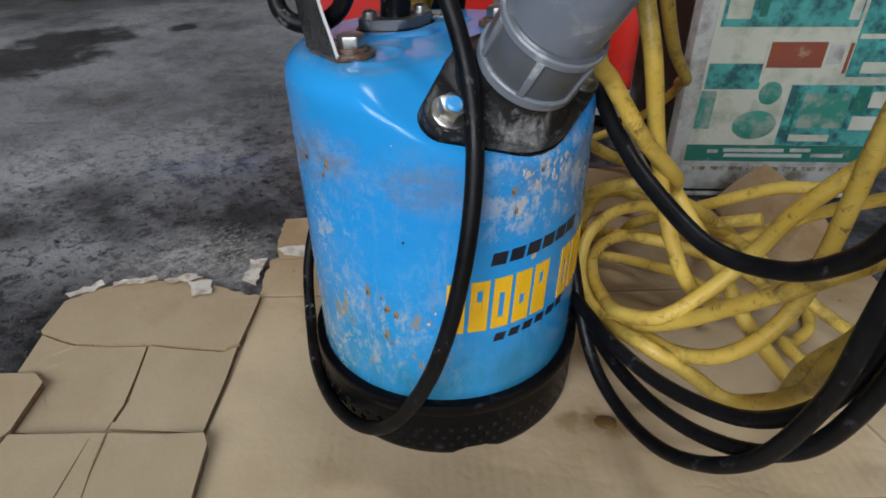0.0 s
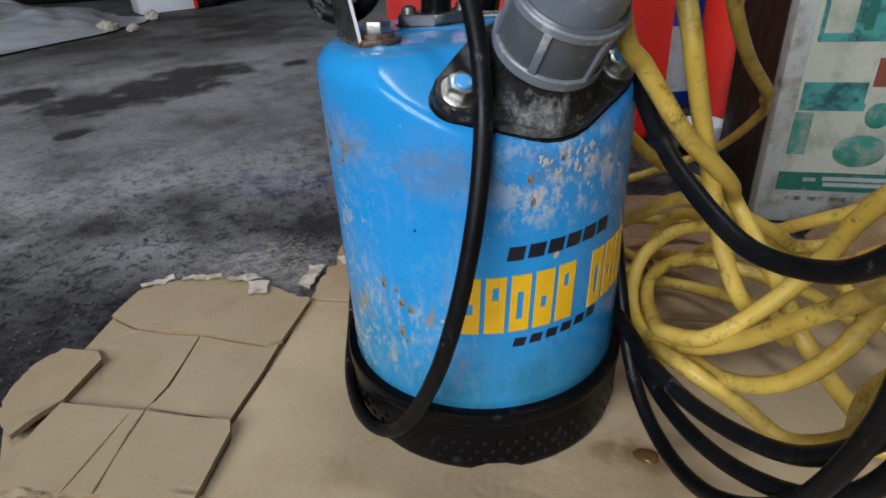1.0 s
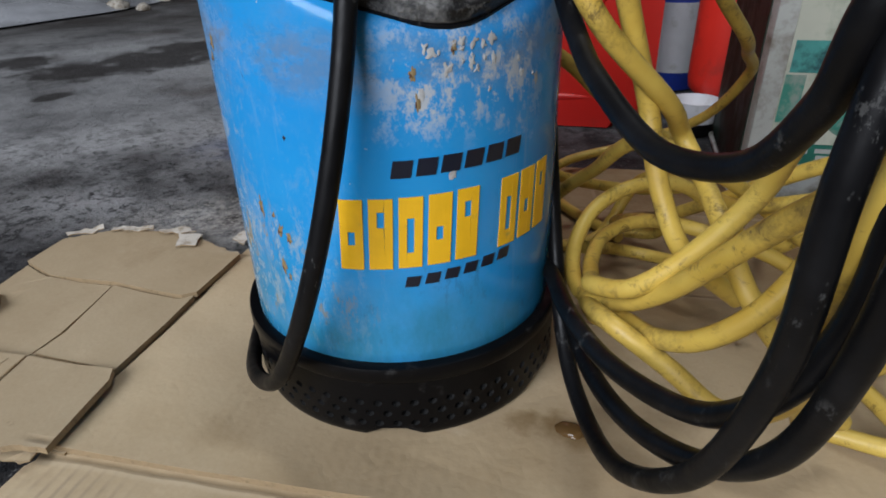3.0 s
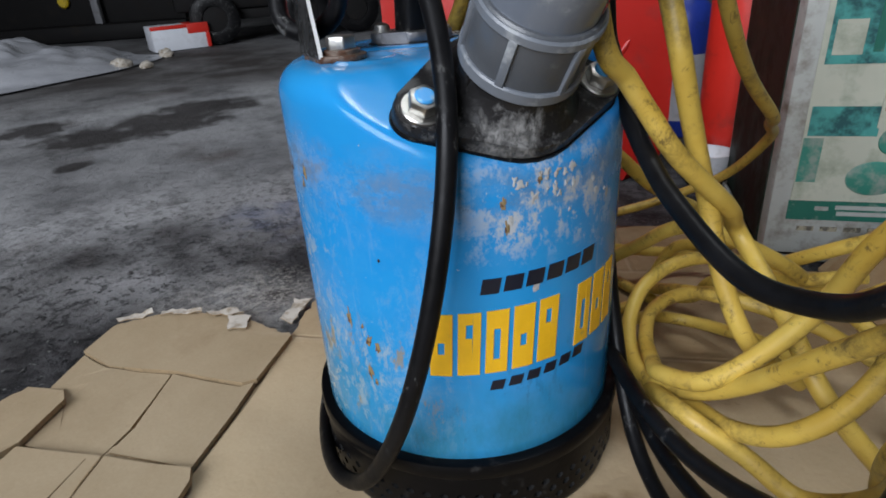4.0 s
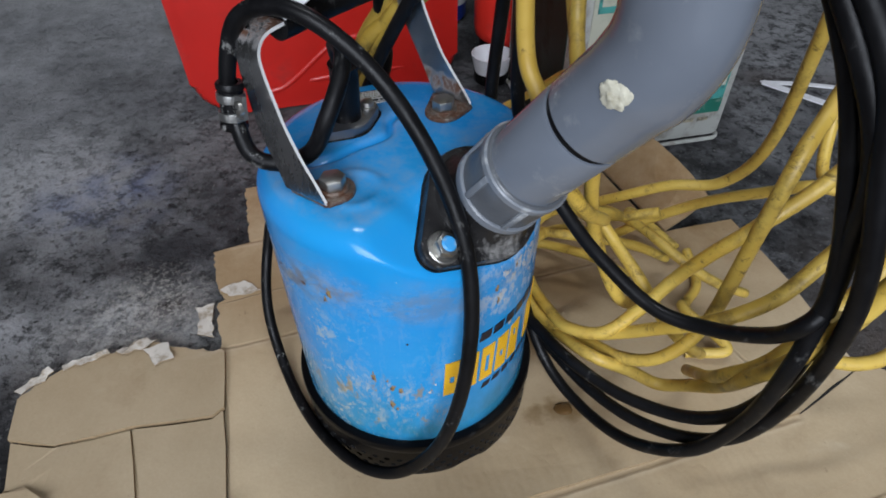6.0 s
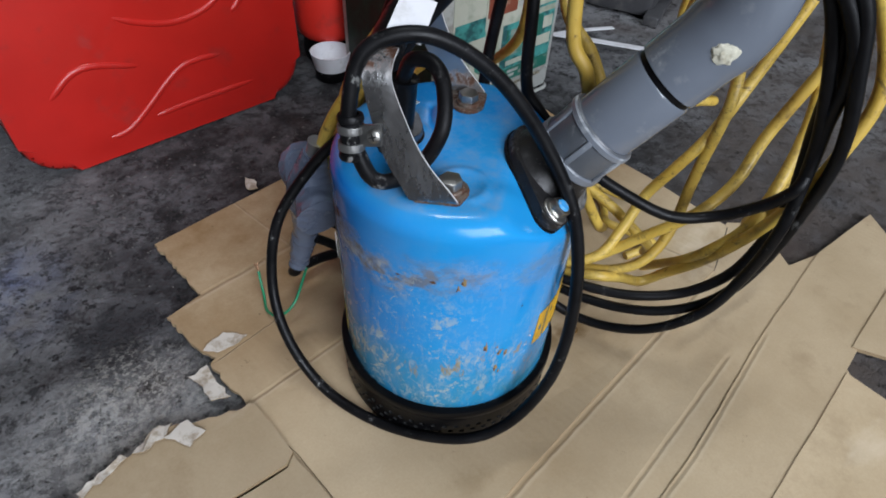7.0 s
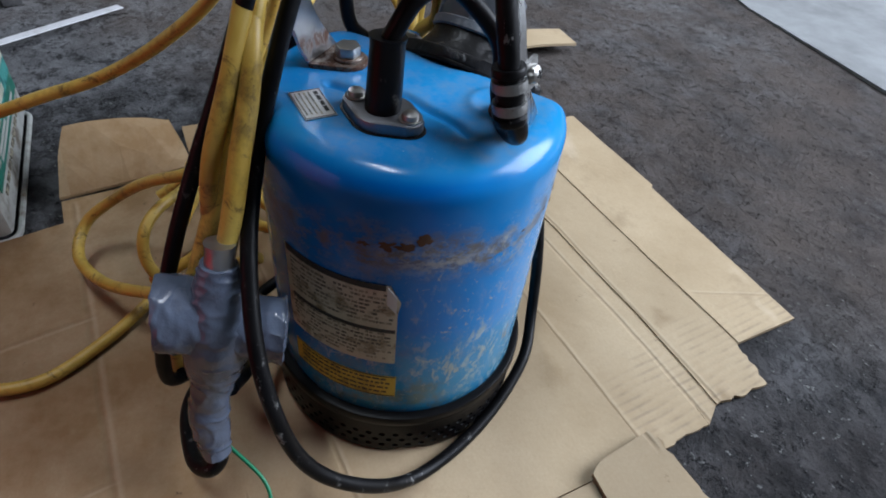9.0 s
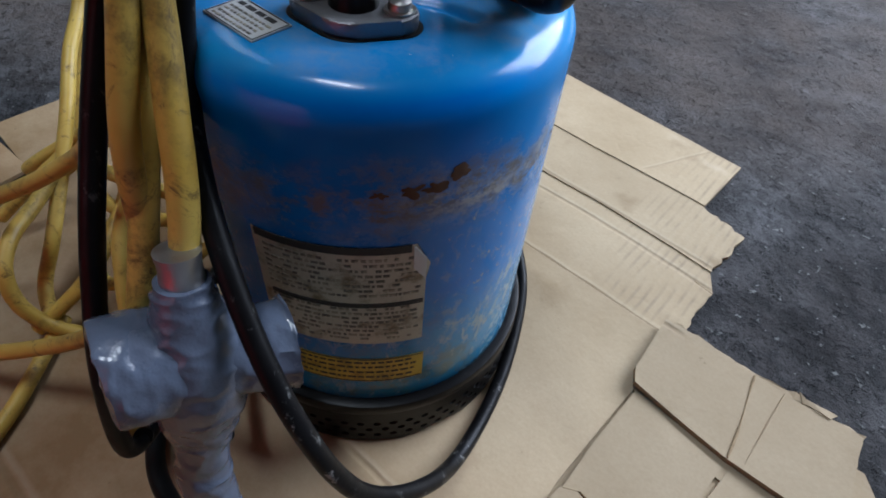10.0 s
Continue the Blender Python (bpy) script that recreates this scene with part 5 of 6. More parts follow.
YELLOW_F = [(0.108, 0.09, 0.02), (0.112, 0.055, 0.03), (0.117, 0.02, 0.045), (0.124, -0.015, 0.062), (0.139, -0.0515, 0.0792), (0.1697, -0.0589, 0.0652), (0.1926, -0.0665, 0.0543), (0.2082, -0.0803, 0.0708), (0.2121, -0.1035, 0.1045), (0.2056, -0.1269, 0.1499), (0.2072, -0.1478, 0.2022), (0.2138, -0.1582, 0.2586), (0.2218, -0.1537, 0.3176), (0.19, -0.11, 0.4), (0.14, -0.06, 0.44)]
YELLOW_G = [(0.11, 0.05, 0.4), (0.1203, 0.0755, 0.3273), (0.1387, 0.1018, 0.2623), (0.1591, 0.149, 0.2139), (0.1843, 0.2055, 0.1735), (0.1908, 0.2665, 0.1518), (0.1978, 0.3211, 0.1239), (0.1665, 0.3728, 0.0673), (0.1001, 0.3783, 0.0295), (0.0343, 0.3403, 0.0142), (0.0218, 0.2841, 0.0071), (0.0556, 0.2343, 0.006), (0.1157, 0.1834, 0.0068)]
YELLOW_H = [(0.045, 0.11, 0.185), (0.075, 0.12, 0.165), (0.1, 0.13, 0.14), (0.1185, 0.1552, 0.1195), (0.1478, 0.1875, 0.0943), (0.1701, 0.2189, 0.0654), (0.1717, 0.2521, 0.0385), (0.1398, 0.2584, 0.0257), (0.0949, 0.2316, 0.0335), (0.0557, 0.1911, 0.0545), (0.021, 0.1634, 0.0859), (-0.005, 0.14, 0.11), (-0.024, 0.128, 0.15), (-0.034, 0.124, 0.19), (-0.034, 0.117, 0.235), (-0.022, 0.100, 0.28), (0.002, 0.084, 0.32), (0.03, 0.06, 0.37)]
YELLOW_I = [(0.09, 0, 0.42), (0.0625, 0.0474, 0.3606), (0.0352, 0.0711, 0.3316), (0.0082, 0.0845, 0.307), (-0.0164, 0.0891, 0.2873), (-0.0291, 0.0946, 0.2649), (-0.0422, 0.1018, 0.2436), (-0.0533, 0.1088, 0.2202), (-0.0593, 0.117, 0.1936)]
YELLOW_J = [(0.05, 0.15, 0.035), (0.075, 0.138, 0.066), (0.0977, 0.1226, 0.0891), (0.1327, 0.0759, 0.1294), (0.1836, 0.0847, 0.1091), (0.2241, 0.1204, 0.07), (0.2451, 0.1573, 0.0437), (0.2659, 0.1603, 0.0258), (0.2852, 0.1149, 0.0246)]
YELLOW_K = [(0.0994, 0.104, 0.0342), (0.1162, 0.1431, 0.0161), (0.1422, 0.1517, 0.0108), (0.1687, 0.1325, 0.019), (0.1919, 0.1026, 0.0313), (0.2146, 0.0682, 0.0376)]
YELLOW_L = [(0.1104, 0.1995, 0.0121), (0.1152, 0.1587, 0.0342), (0.1394, 0.1235, 0.0549), (0.1807, 0.1005, 0.0628), (0.2275, 0.0961, 0.0519), (0.2699, 0.1016, 0.0242)]
YELLOW_M = [(0.34, 0.1, 0.4), (0.36, 0.09, 0.29), (0.3747, 0.1017, 0.2214), (0.3587, 0.0614, 0.1591), (0.3545, 0.0191, 0.1699), (0.3217, 0.0233, 0.1755), (0.3096, 0.053, 0.1473), (0.2822, 0.0846, 0.1145), (0.25, 0.1107, 0.0755), (0.221, 0.1301, 0.0372)]
YELLOW_N = [(0.05, 0.06, 0.37), (0.02, 0.078, 0.325), (-0.0062, 0.0875, 0.2933), (-0.0266, 0.1088, 0.2346), (-0.0421, 0.1317, 0.1773), (-0.0424, 0.154, 0.1189), (-0.0237, 0.1693, 0.0571)]
YELLOW_O = [(0.2352, -0.0392, 0.0283), (0.2258, -0.0637, 0.0596), (0.2143, -0.0882, 0.0927), (0.207, -0.1101, 0.1291), (0.2141, -0.1262, 0.1656), (0.2354, -0.1248, 0.2031), (0.2684, -0.1106, 0.2428), (0.285, -0.09, 0.3)]
YELLOW_P = [(0.2273, 0.196, 0.0187), (0.2246, 0.1506, 0.0495), (0.2375, 0.1065, 0.0647), (0.2604, 0.069, 0.0588), (0.2952, 0.0509, 0.039), (0.3406, 0.0577, 0.0087)]
YELLOW_Q = [(0.2529, -0.0057, 0.0054), (0.2899, -0.0109, 0.0131), (0.2663, 0.0368, 0.0171), (0.2781, 0.0543, 0.0066), (0.2984, 0.078, 0.0071), (0.3023, 0.1198, 0.0139)]
YELLOW_R = [(0.27, 0.02, 0.34), (0.295, 0.055, 0.2), (0.2844, 0.0786, 0.1411), (0.2486, 0.1016, 0.1223), (0.2158, 0.1217, 0.0971), (0.1861, 0.1439, 0.0694), (0.1564, 0.1671, 0.0424), (0.145, 0.185, 0.016), (0.12, 0.19, 0.01)]
YELLOW_S = [(0.24, 0.09, 0.1), (0.21, 0.105, 0.085), (0.1928, 0.1239, 0.0756), (0.1834, 0.1492, 0.0695), (0.1653, 0.1687, 0.0658), (0.1445, 0.1858, 0.0657), (0.1265, 0.1971, 0.0576), (0.1151, 0.2001, 0.0382), (0.1064, 0.1922, 0.0179), (0.0955, 0.1761, 0.0059), (0.07, 0.15, 0.006), (0.05, 0.13, 0.006)]
YELLOW_T = [(0.212, -0.150, 0.235), (0.222, -0.138, 0.195), (0.238, -0.123, 0.160), (0.262, -0.108, 0.132), (0.285, -0.100, 0.120), (0.310, -0.104, 0.118), (0.335, -0.100, 0.125), (0.370, -0.080, 0.160), (0.395, -0.050, 0.240), (0.375, -0.020, 0.340), (0.300, -0.010, 0.420)]
BLACKS = (BLACK_A, BLACK_B, BLACK_C, BLACK_D, BLACK_E)
YELLOWS = (YELLOW_A, YELLOW_B, YELLOW_C, YELLOW_D, YELLOW_E, YELLOW_F, YELLOW_G, YELLOW_H, YELLOW_I, YELLOW_J, YELLOW_K, YELLOW_L, YELLOW_M, YELLOW_N, YELLOW_O, YELLOW_P, YELLOW_Q, YELLOW_R, YELLOW_S, YELLOW_T)
CABLE_R, CORD_R, COIL_R = 0.0047, 0.0056, 0.0050


def power_cable():
    cable = thing("power_cable", "stiff black rubber power cable, looped about the pump", "cable")
    part("cable_run", tube(FRONT_LOOP, CABLE_R, 16, 12), BLACK_RUBBER, cable, "scuffed black cable loop in front of the pump")
    part("cable_run", tube(SMALL_LOOP, CABLE_R * 1.05, 16, 12), BLACK_RUBBER, cable)
    for line in BLACKS:
        part("cable_run", tube(line, CABLE_R, 16, 12), BLACK_RUBBER, cable)


def extension_cord():
    cord = thing("extension_cord", "dirty yellow extension cord lying in tangled coils", "cord")
    for line in YELLOWS:
        part("cord_run", tube(line, CORD_R if line in (YELLOW_I, YELLOW_N) else COIL_R, 16, 12), YELLOW, cord)


def cable_clip():
    """The lined metal clip that holds the cable to the handle leg."""
    clip = thing("cable_clip", "zinc cable clip with a black rubber lining, screwed to the handle", "clip")
    c, way = Vector((-0.0923, -0.0162, 0.2985)), Vector((0.004, 0.006, 0.036)).normalized()
    m = Matrix.Translation(c) @ way.to_track_quat("Z", "Y").to_matrix().to_4x4()
    part("rubber_lining", turned(lathe([(0.0047, -0.0135), (0.0072, -0.0135), (0.0078, -0.0125), (0.0078, -0.010), (0.0066, -0.009), (0.0066, 0.009), (0.0078, 0.010), (0.0078, 0.0125), (0.0072, 0.0135), (0.0047, 0.0135)], 32), m), BLACK_RUBBER, clip)
    for z in (-0.0052, 0.0052):
        part("clip_band", turned(lathe([(0.0066, z - 0.0023), (0.0079, z - 0.0023), (0.0081, z), (0.0079, z + 0.0023), (0.0066, z + 0.0023)], 32), m), CLIP_STEEL, clip)
    s = Vector((-0.0835, -0.0290, 0.3035))
    d = (s - c).normalized()
    line = [c + d * 0.006, c + d * 0.010, s, s + d * 0.004]
    tab = part("clip_tab", strap(bmesh.new(), line, 0.013, lambda u: way, 0.0024), CLIP_STEEL, clip)
    out = Vector((-0.72, -0.6, 0.25)).normalized()
    q = Matrix.Translation(s + out * 0.001) @ out.to_track_quat("Z", "Y").to_matrix().to_4x4()
    head = part("screw", turned(lathe([(0, 0.0036), (0.0022, 0.0034), (0.0038, 0.0024), (0.0042, 0.001), (0.0042, 0), (0, 0)], 24), q), ZINC, tab)
    for a in (20, 110):
        part("screw_slot", turned(box(-0.0022, 0.0022, -0.0004, 0.0004, 0.0028, 0.0038), q @ pose(0, 0, 0, 0, 0, a)), HOLE, head)


def taped_plug():
    """Two plugs joined and wrapped in grey tape."""
    plug = thing("taped_plug", "cable plugs bound together with wrinkled grey vinyl tape", "plug")

    def lump(line, radius, seed):
        bm = sweep(bmesh.new(), spline(line, 26), radius, 64)
        bm.normal_update()
        for v in bm.verts:
            fold = abs(noise.noise(Vector((v.co.x * 45 + v.co.z * 95, v.co.y * 70 + seed, v.co.z * 25 - v.co.y * 60))))
            v.co += v.normal * (0.0009 * max(0, 0.30 - fold) / 0.30 - 0.0003)
            w = noise.noise(Vector((v.co.x * 60, v.co.y * 60, v.co.z * 60 + seed)))
            crease = abs(noise.noise(Vector((v.co.x * 110 + seed, v.co.y * 110, v.co.z * 35))))
            v.co += Vector((noise.noise(v.co * 80), noise.noise(v.co * 80 + Vector((9, 0, 0))), w)) * 0.0011 + Vector((0, 0, -0.0009 * crease))
        return bm

    part("tape_wrap", lump([(-0.0635, 0.160, 0.161), (-0.0642, 0.153, 0.160), (-0.066, 0.138, 0.156), (-0.0685, 0.124, 0.152), (-0.073, 0.108, 0.148), (-0.0765, 0.096, 0.145), (-0.0775, 0.091, 0.144)], lambda u: 0.0205 * min(1, 0.5 + 9 * u, 0.5 + 9 * (1 - u)) + 0.002 * math.sin(7 * u), 1), TAPE, plug)
    part("tape_wrap", lump([(-0.0638, 0.1204, 0.1925), (-0.0655, 0.1225, 0.182), (-0.0685, 0.126, 0.160), (-0.071, 0.131, 0.135), (-0.0735, 0.138, 0.105), (-0.0775, 0.1445, 0.078), (-0.084, 0.1460, 0.055), (-0.0885, 0.1450, 0.043)], lambda u: 0.0095 + 0.012 * math.exp(-(((u - 0.36) / 0.20) ** 2)) + 0.0025 * math.exp(-(((u - 0.75) / 0.12) ** 2)), 5), TAPE, plug)
    part("metal_band", sweep(bmesh.new(), [Vector((-0.0608, 0.1180, 0.2040)), Vector((-0.0617, 0.1187, 0.2000)), Vector((-0.0625, 0.1194, 0.1960)), Vector((-0.0635, 0.1202, 0.1915))], lambda u: 0.0084 - 0.0007 * math.sin(3 * u), 24), STEEL, plug, "crimped bare metal band on the cord")
    part("cable_stub", tube([(-0.086, 0.1452, 0.050), (-0.0907, 0.1446, 0.0387), (-0.0925, 0.1525, 0.0300), (-0.0784, 0.1635, 0.0210), (-0.0455, 0.1694, 0.0140), (-0.0202, 0.1674, 0.0095), (0.0066, 0.1563, 0.0060)], 0.0056, 16), BLACK_RUBBER, plug)
    wire = part("earth_wire", tube(GREEN, 0.0014, 10, 12), GREEN_WIRE, plug, "thin green earth wire with a bared end")
    tip, before = Vector(GREEN[-1]), Vector(GREEN[-2])
    rnd = random.Random(3)
    for k in range(5):
        d = (tip - before).normalized() + Vector((rnd.uniform(-0.3, 0.3), rnd.uniform(-0.3, 0.3), rnd.uniform(-0.2, 0.2)))
        part("wire_strand", tube([tip - d * 0.001, tip + d * 0.005, tip + d * 0.009], 0.0003, 6, 3), COPPER, wire)


def oil_drop():
    """A glossy drop standing on the soaked cardboard."""
    bm = bmesh.new()
    bmesh.ops.create_icosphere(bm, subdivisions=3, radius=1)
    for v in bm.verts:
        k = 1 + 0.3 * noise.noise(v.co * 1.5)
        v.co = Vector((0.1265 + 0.0085 * k * v.co.x, -0.0505 + 0.0055 * k * v.co.y, 0.0006 + 0.0016 * v.co.z))
    tagged(part("oil_drop", bm, material("brown_oil", (0.10, 0.055, 0.02), 0.06)), "glossy brown oil drop on the cardboard", "oil drop")


power_cable()
extension_cord()
cable_clip()
taped_plug()
oil_drop()


# ---- things round about ----
def jerry_can(name, label, m, mat, size=(0.34, 0.165, 0.46)):
    w, d, h = size
    can = thing(name, label, "jerry can", "red fuel cans")
    can.matrix_world = m
    bm = bmesh.new()
    out = []
    for cx, cz, a0 in ((w / 2 - 0.055, 0.055, -90), (w / 2 - 0.055, h - 0.075, 0), (-w / 2 + 0.055, h - 0.075, 90), (-w / 2 + 0.055, 0.055, 180)):
        for k in range(7):
            a = radians(a0 + 15 * k)
            out.append((cx + 0.055 * math.cos(a), cz + 0.055 * math.sin(a)))
    slab(out, -d / 2, d / 2, 0.016, bm, 4)
    part("can_body", turned(bm, pose(0, 0, 0, 90, 0, 0)), mat, can)
    # pressed cross ribs on the broad faces
    for face in (-1, 1):
        y = face * (d / 2 - 0.0028)
        for line in (
            [(-0.06, 0.185), (0.0, 0.160), (0.046, 0.156), (0.09, 0.173), (0.12, 0.22)],
            [(-0.105, 0.030), (-0.066, 0.035), (0.007, 0.089), (0.042, 0.098), (0.085, 0.095)],
            [(-0.036, 0.038), (0.016, 0.041), (0.128, 0.042)],
            [(0.102, 0.147), (0.119, 0.162), (0.145, 0.20)],
            [(-0.15, 0.10), (-0.10, 0.13), (-0.025, 0.111)],
            [(-0.12, 0.33), (-0.05, 0.28), (0.05, 0.28), (0.12, 0.33)],
        ):
            part("pressed_rib", tube([(x, y, z) for x, z in line], lambda u: 0.0052 * min(1, 0.25 + 6 * u, 0.25 + 6 * (1 - u)), 10, 6), mat, can)
    for x in (-0.06, 0.0, 0.06):
        part("carry_handle", tube([(x - 0.02, -0.04, h - 0.03), (x - 0.02, -0.03, h + 0.015), (x - 0.02, 0.03, h + 0.015), (x - 0.02, 0.04, h - 0.03)], 0.008, 10, 6), mat, can)
    part("spout_cap", turned(lathe([(0, 0.05), (0.024, 0.05), (0.026, 0.03), (0.026, 0), (0, 0)], 24), pose(w / 2 - 0.06, 0, h - 0.025)), mat, can)
    return can


def square_tin():
    """A square tin with a faded printed front."""
    m = pose(0.2085, 0.3272, FLOOR_Z, 0, 0, 7)
    t = thing("square_oil_tin", "weathered square oil tin with a faded green printed front", "tin")
    t.matrix_world = m
    s, h = 0.240, 0.35
    part("tin_body", box(0, s, 0, s, 0.004, h, 0.010), TIN, t)
    for z in (0.003, h - 0.004):
        rim = []
        for cx, cy, a0 in ((s - 0.012, 0.012, -90), (s - 0.012, s - 0.012, 0), (0.012, s - 0.012, 90), (0.012, 0.012, 180)):
            rim += [Vector((cx + 0.0135 * math.cos(radians(a0 + 22.5 * k)), cy + 0.0135 * math.sin(radians(a0 + 22.5 * k)), z)) for k in range(5)]
        part("seam_rim", sweep(bmesh.new(), rim + [rim[0]], 0.003, 8, False), TIN, t)
    part("side_panel", box(-0.0012, 0.0006, 0.018, s - 0.018, 0.012, h - 0.014), TIN_SIDE, t, "grimy dark green printed side")
    y = -0.0012

    def print_patch(x0, x1, z0, z1, mat, label="", layer=0):
        return part("print_patch", box(x0, x1, y - 0.0005 * layer, 0.0005, z0, z1), mat, t, label)

    print_patch(0.019, 0.226, 0.0665, 0.325, CREAM_INK, "yellowed cream printed field")
    print_patch(0.018, 0.226, 0.046, 0.066, TEAL_INK, "dark green printed band")
    for x0, x1, z in ((0.042, 0.054, 0.0565), (0.060, 0.128, 0.058), (0.062, 0.150, 0.0515), (0.135, 0.158, 0.0585), (0.160, 0.196, 0.0520)):
        print_patch(x0, x1, z, z + 0.0042, TIN, layer=1)
    for k in range(9):
        print_patch(0.030 + 0.021 * k, 0.045 + 0.021 * k, 0.034, 0.0385, FADED_INK)
    # the printed pictures
    print_patch(0.024, 0.162, 0.198, 0.300, PHOTO_INK, "faded blue-green printed picture", 1)
    print_patch(0.166, 0.225, 0.146, 0.300, PHOTO_INK, "faded blue-green printed picture", 1)
    print_patch(0.115, 0.225, 0.067, 0.137, PHOTO_INK, "faded blue-green printed picture", 1)
    print_patch(0.022, 0.080, 0.132, 0.160, PHOTO_INK, "faded blue-green printed picture", 1)
    print_patch(0.020, 0.037, 0.086, 0.130, GREEN_INK, layer=1)
    print_patch(0.028, 0.052, 0.206, 0.236, CREAM_INK, layer=2)
    print_patch(0.060, 0.068, 0.208, 0.262, TEAL_INK, layer=2)
    print_patch(0.150, 0.160, 0.205, 0.225, CREAM_INK, layer=2)
    for x0, x1, z0, z1, mat in ((0.128, 0.172, 0.072, 0.080, CREAM_INK), (0.190, 0.222, 0.086, 0.102, CREAM_INK), (0.124, 0.128, 0.080, 0.128, TEAL_INK), (0.132, 0.182, 0.088, 0.128, GREEN_INK), (0.186, 0.200, 0.104, 0.136, TEAL_INK), (0.202, 0.222, 0.112, 0.130, CREAM_INK), (0.180, 0.223, 0.150, 0.162, CREAM_INK), (0.168, 0.222, 0.186, 0.191, CREAM_INK)):
        print_patch(x0, x1, z0, z1, mat, layer=2)
    print_patch(0.078, 0.166, 0.140, 0.184, CREAM_INK, layer=2)
    print_patch(0.081, 0.138, 0.156, 0.183, BROWN_INK, "faded red-brown printed patch", 3)
    print_patch(0.161, 0.1645, 0.150, 0.182, BROWN_INK, layer=3)
    print_patch(0.141, 0.157, 0.160, 0.180, TIN, layer=3)
    for cx, cz, rx, rz in ((0.086, 0.091, 0.024, 0.017), (0.094, 0.128, 0.012, 0.013)):
        disc = lathe([(0, 0), (0.94, 0), (1.0, 0.0006), (0.94, 0.0012), (0, 0.0012)], 32)
        turned(disc, Matrix.Diagonal((rx, rz, 1, 1)))
        part("print_disc", turned(disc, pose(cx, y - 0.0002, cz, 90, 0, 0)), GREEN_INK, t)


def red_canister():
    t = thing("red_canister", "round red canister with a dark base, behind a white cup", "canister", at=(0.19, 0.64, FLOOR_Z))
    part("canister_body", lathe([(0, 0.038), (0.044, 0.038), (0.052, 0.046), (0.054, 0.06), (0.054, 0.27), (0.046, 0.30), (0.02, 0.315), (0, 0.315)], 48), RED_PLASTIC, t)
    part("base_ring", lathe([(0, 0), (0.044, 0), (0.045, 0.004), (0.045, 0.039), (0, 0.039)], 48), BLACK_PLASTIC, t)
    part("canister_cap", lathe([(0, 0.312), (0.02, 0.312), (0.02, 0.335), (0, 0.335)], 24), BLACK_PLASTIC, t)


def small_things():
    cup = thing("white_cup", "white plastic cup standing on a black cap", "cup", at=(0.155, 0.565, FLOOR_Z))
    part("cup_wall", lathe([(0, 0.016), (0.027, 0.016), (0.033, 0.044), (0.0315, 0.044), (0.026, 0.019), (0, 0.019)], 40), WHITE_PLASTIC, cup)
    part("black_cap", lathe([(0, 0), (0.027, 0), (0.028, 0.003), (0.027, 0.014), (0.023, 0.0162), (0, 0.0162)], 40), BLACK_PLASTIC, cup)
    b = thing("blue_bottle", "blue plastic bottle with a pale label", "bottle", at=(0.10, 0.83, FLOOR_Z))
    part("bottle_body", lathe([(0, 0), (0.042, 0), (0.045, 0.006), (0.045, 0.19), (0.038, 0.215), (0.016, 0.235), (0.016, 0.25), (0, 0.25)], 40), BLUE_PLASTIC, b)
    part("bottle_label", lathe([(0.0452, 0.03), (0.0458, 0.03), (0.0458, 0.14), (0.0452, 0.14)], 40), WHITE_PLASTIC, b)
    part("bottle_cap", lathe([(0, 0.245), (0.019, 0.245), (0.019, 0.27), (0, 0.27)], 24), WHITE_PLASTIC, b)
    tag = thing("paper_tag", "blank white paper tag hanging on the handle", "tag")
    part("tag_sheet", turned(box(-0.016, 0.016, -0.010, 0.010, -0.0004, 0.0004), pose(-0.0476, -0.0100, 0.3570, 18, -20, 40)), WHITE_PLASTIC, tag)
    part("tag_string", tube([(-0.044, -0.004, 0.3565), (-0.041, 0.008, 0.356), (-0.040, 0.018, 0.350)], 0.0006, 6, 4), TORN, tag)
    st = thing("white_cable_tie", "bent white plastic strip lying on the floor", "strip")
    part("strip_arm", strap(bmesh.new(), spline([(0.575, 0.487, 0.002), (0.63, 0.472, 0.004), (0.70, 0.452, 0.002)], 5), 0.010, lambda u: Vector((0, 1, 0)), 0.002), WHITE_PLASTIC, st)
    part("strip_arm", strap(bmesh.new(), spline([(0.575, 0.485, 0.004), (0.65, 0.392, 0.005), (0.75, 0.275, 0.003)], 5), 0.010, lambda u: Vector((1, 1, 0)), 0.002), WHITE_PLASTIC, st)
    off = thing("cardboard_strip", "curved pale strip of cardboard lying on the floor", "cardboard")
    part("strip", strap(bmesh.new(), spline([(0.55, -0.235, 0.002), (0.553, -0.30, 0.010), (0.560, -0.37, 0.013), (0.567, -0.438, 0.009)], 8), 0.058, lambda u: Vector((1, 0.1, 0)), 0.004), CARD_PALE, off)
    sc = thing("paper_scrap", "ragged scrap of white paper on the floor", "scrap")
    sheet("scrap", [(-0.0686, 0.3730), (-0.0600, 0.3640), (-0.0590, 0.3560), (-0.0624, 0.3440), (-0.0740, 0.3470), (-0.0730, 0.3600)], FLOOR_Z + 0.003, sc, thick=0.001, wave=0.0012, mat=TORN, rag=(0, 1, 2, 3, 4, 5))
    patch = slab([(1.02, -0.99), (0.70, -0.93), (0.34, -0.945), (0.1, -1.02), (-0.3, -1.9), (0.6, -2.9), (1.9, -2.4), (1.8, -1.1)], FLOOR_Z - 0.004, FLOOR_Z + 0.0015)
    tagged(part("floor_patch", patch, SLAB, smooth=False), "pale flat patch on the workshop floor", "floor", kind="structure")


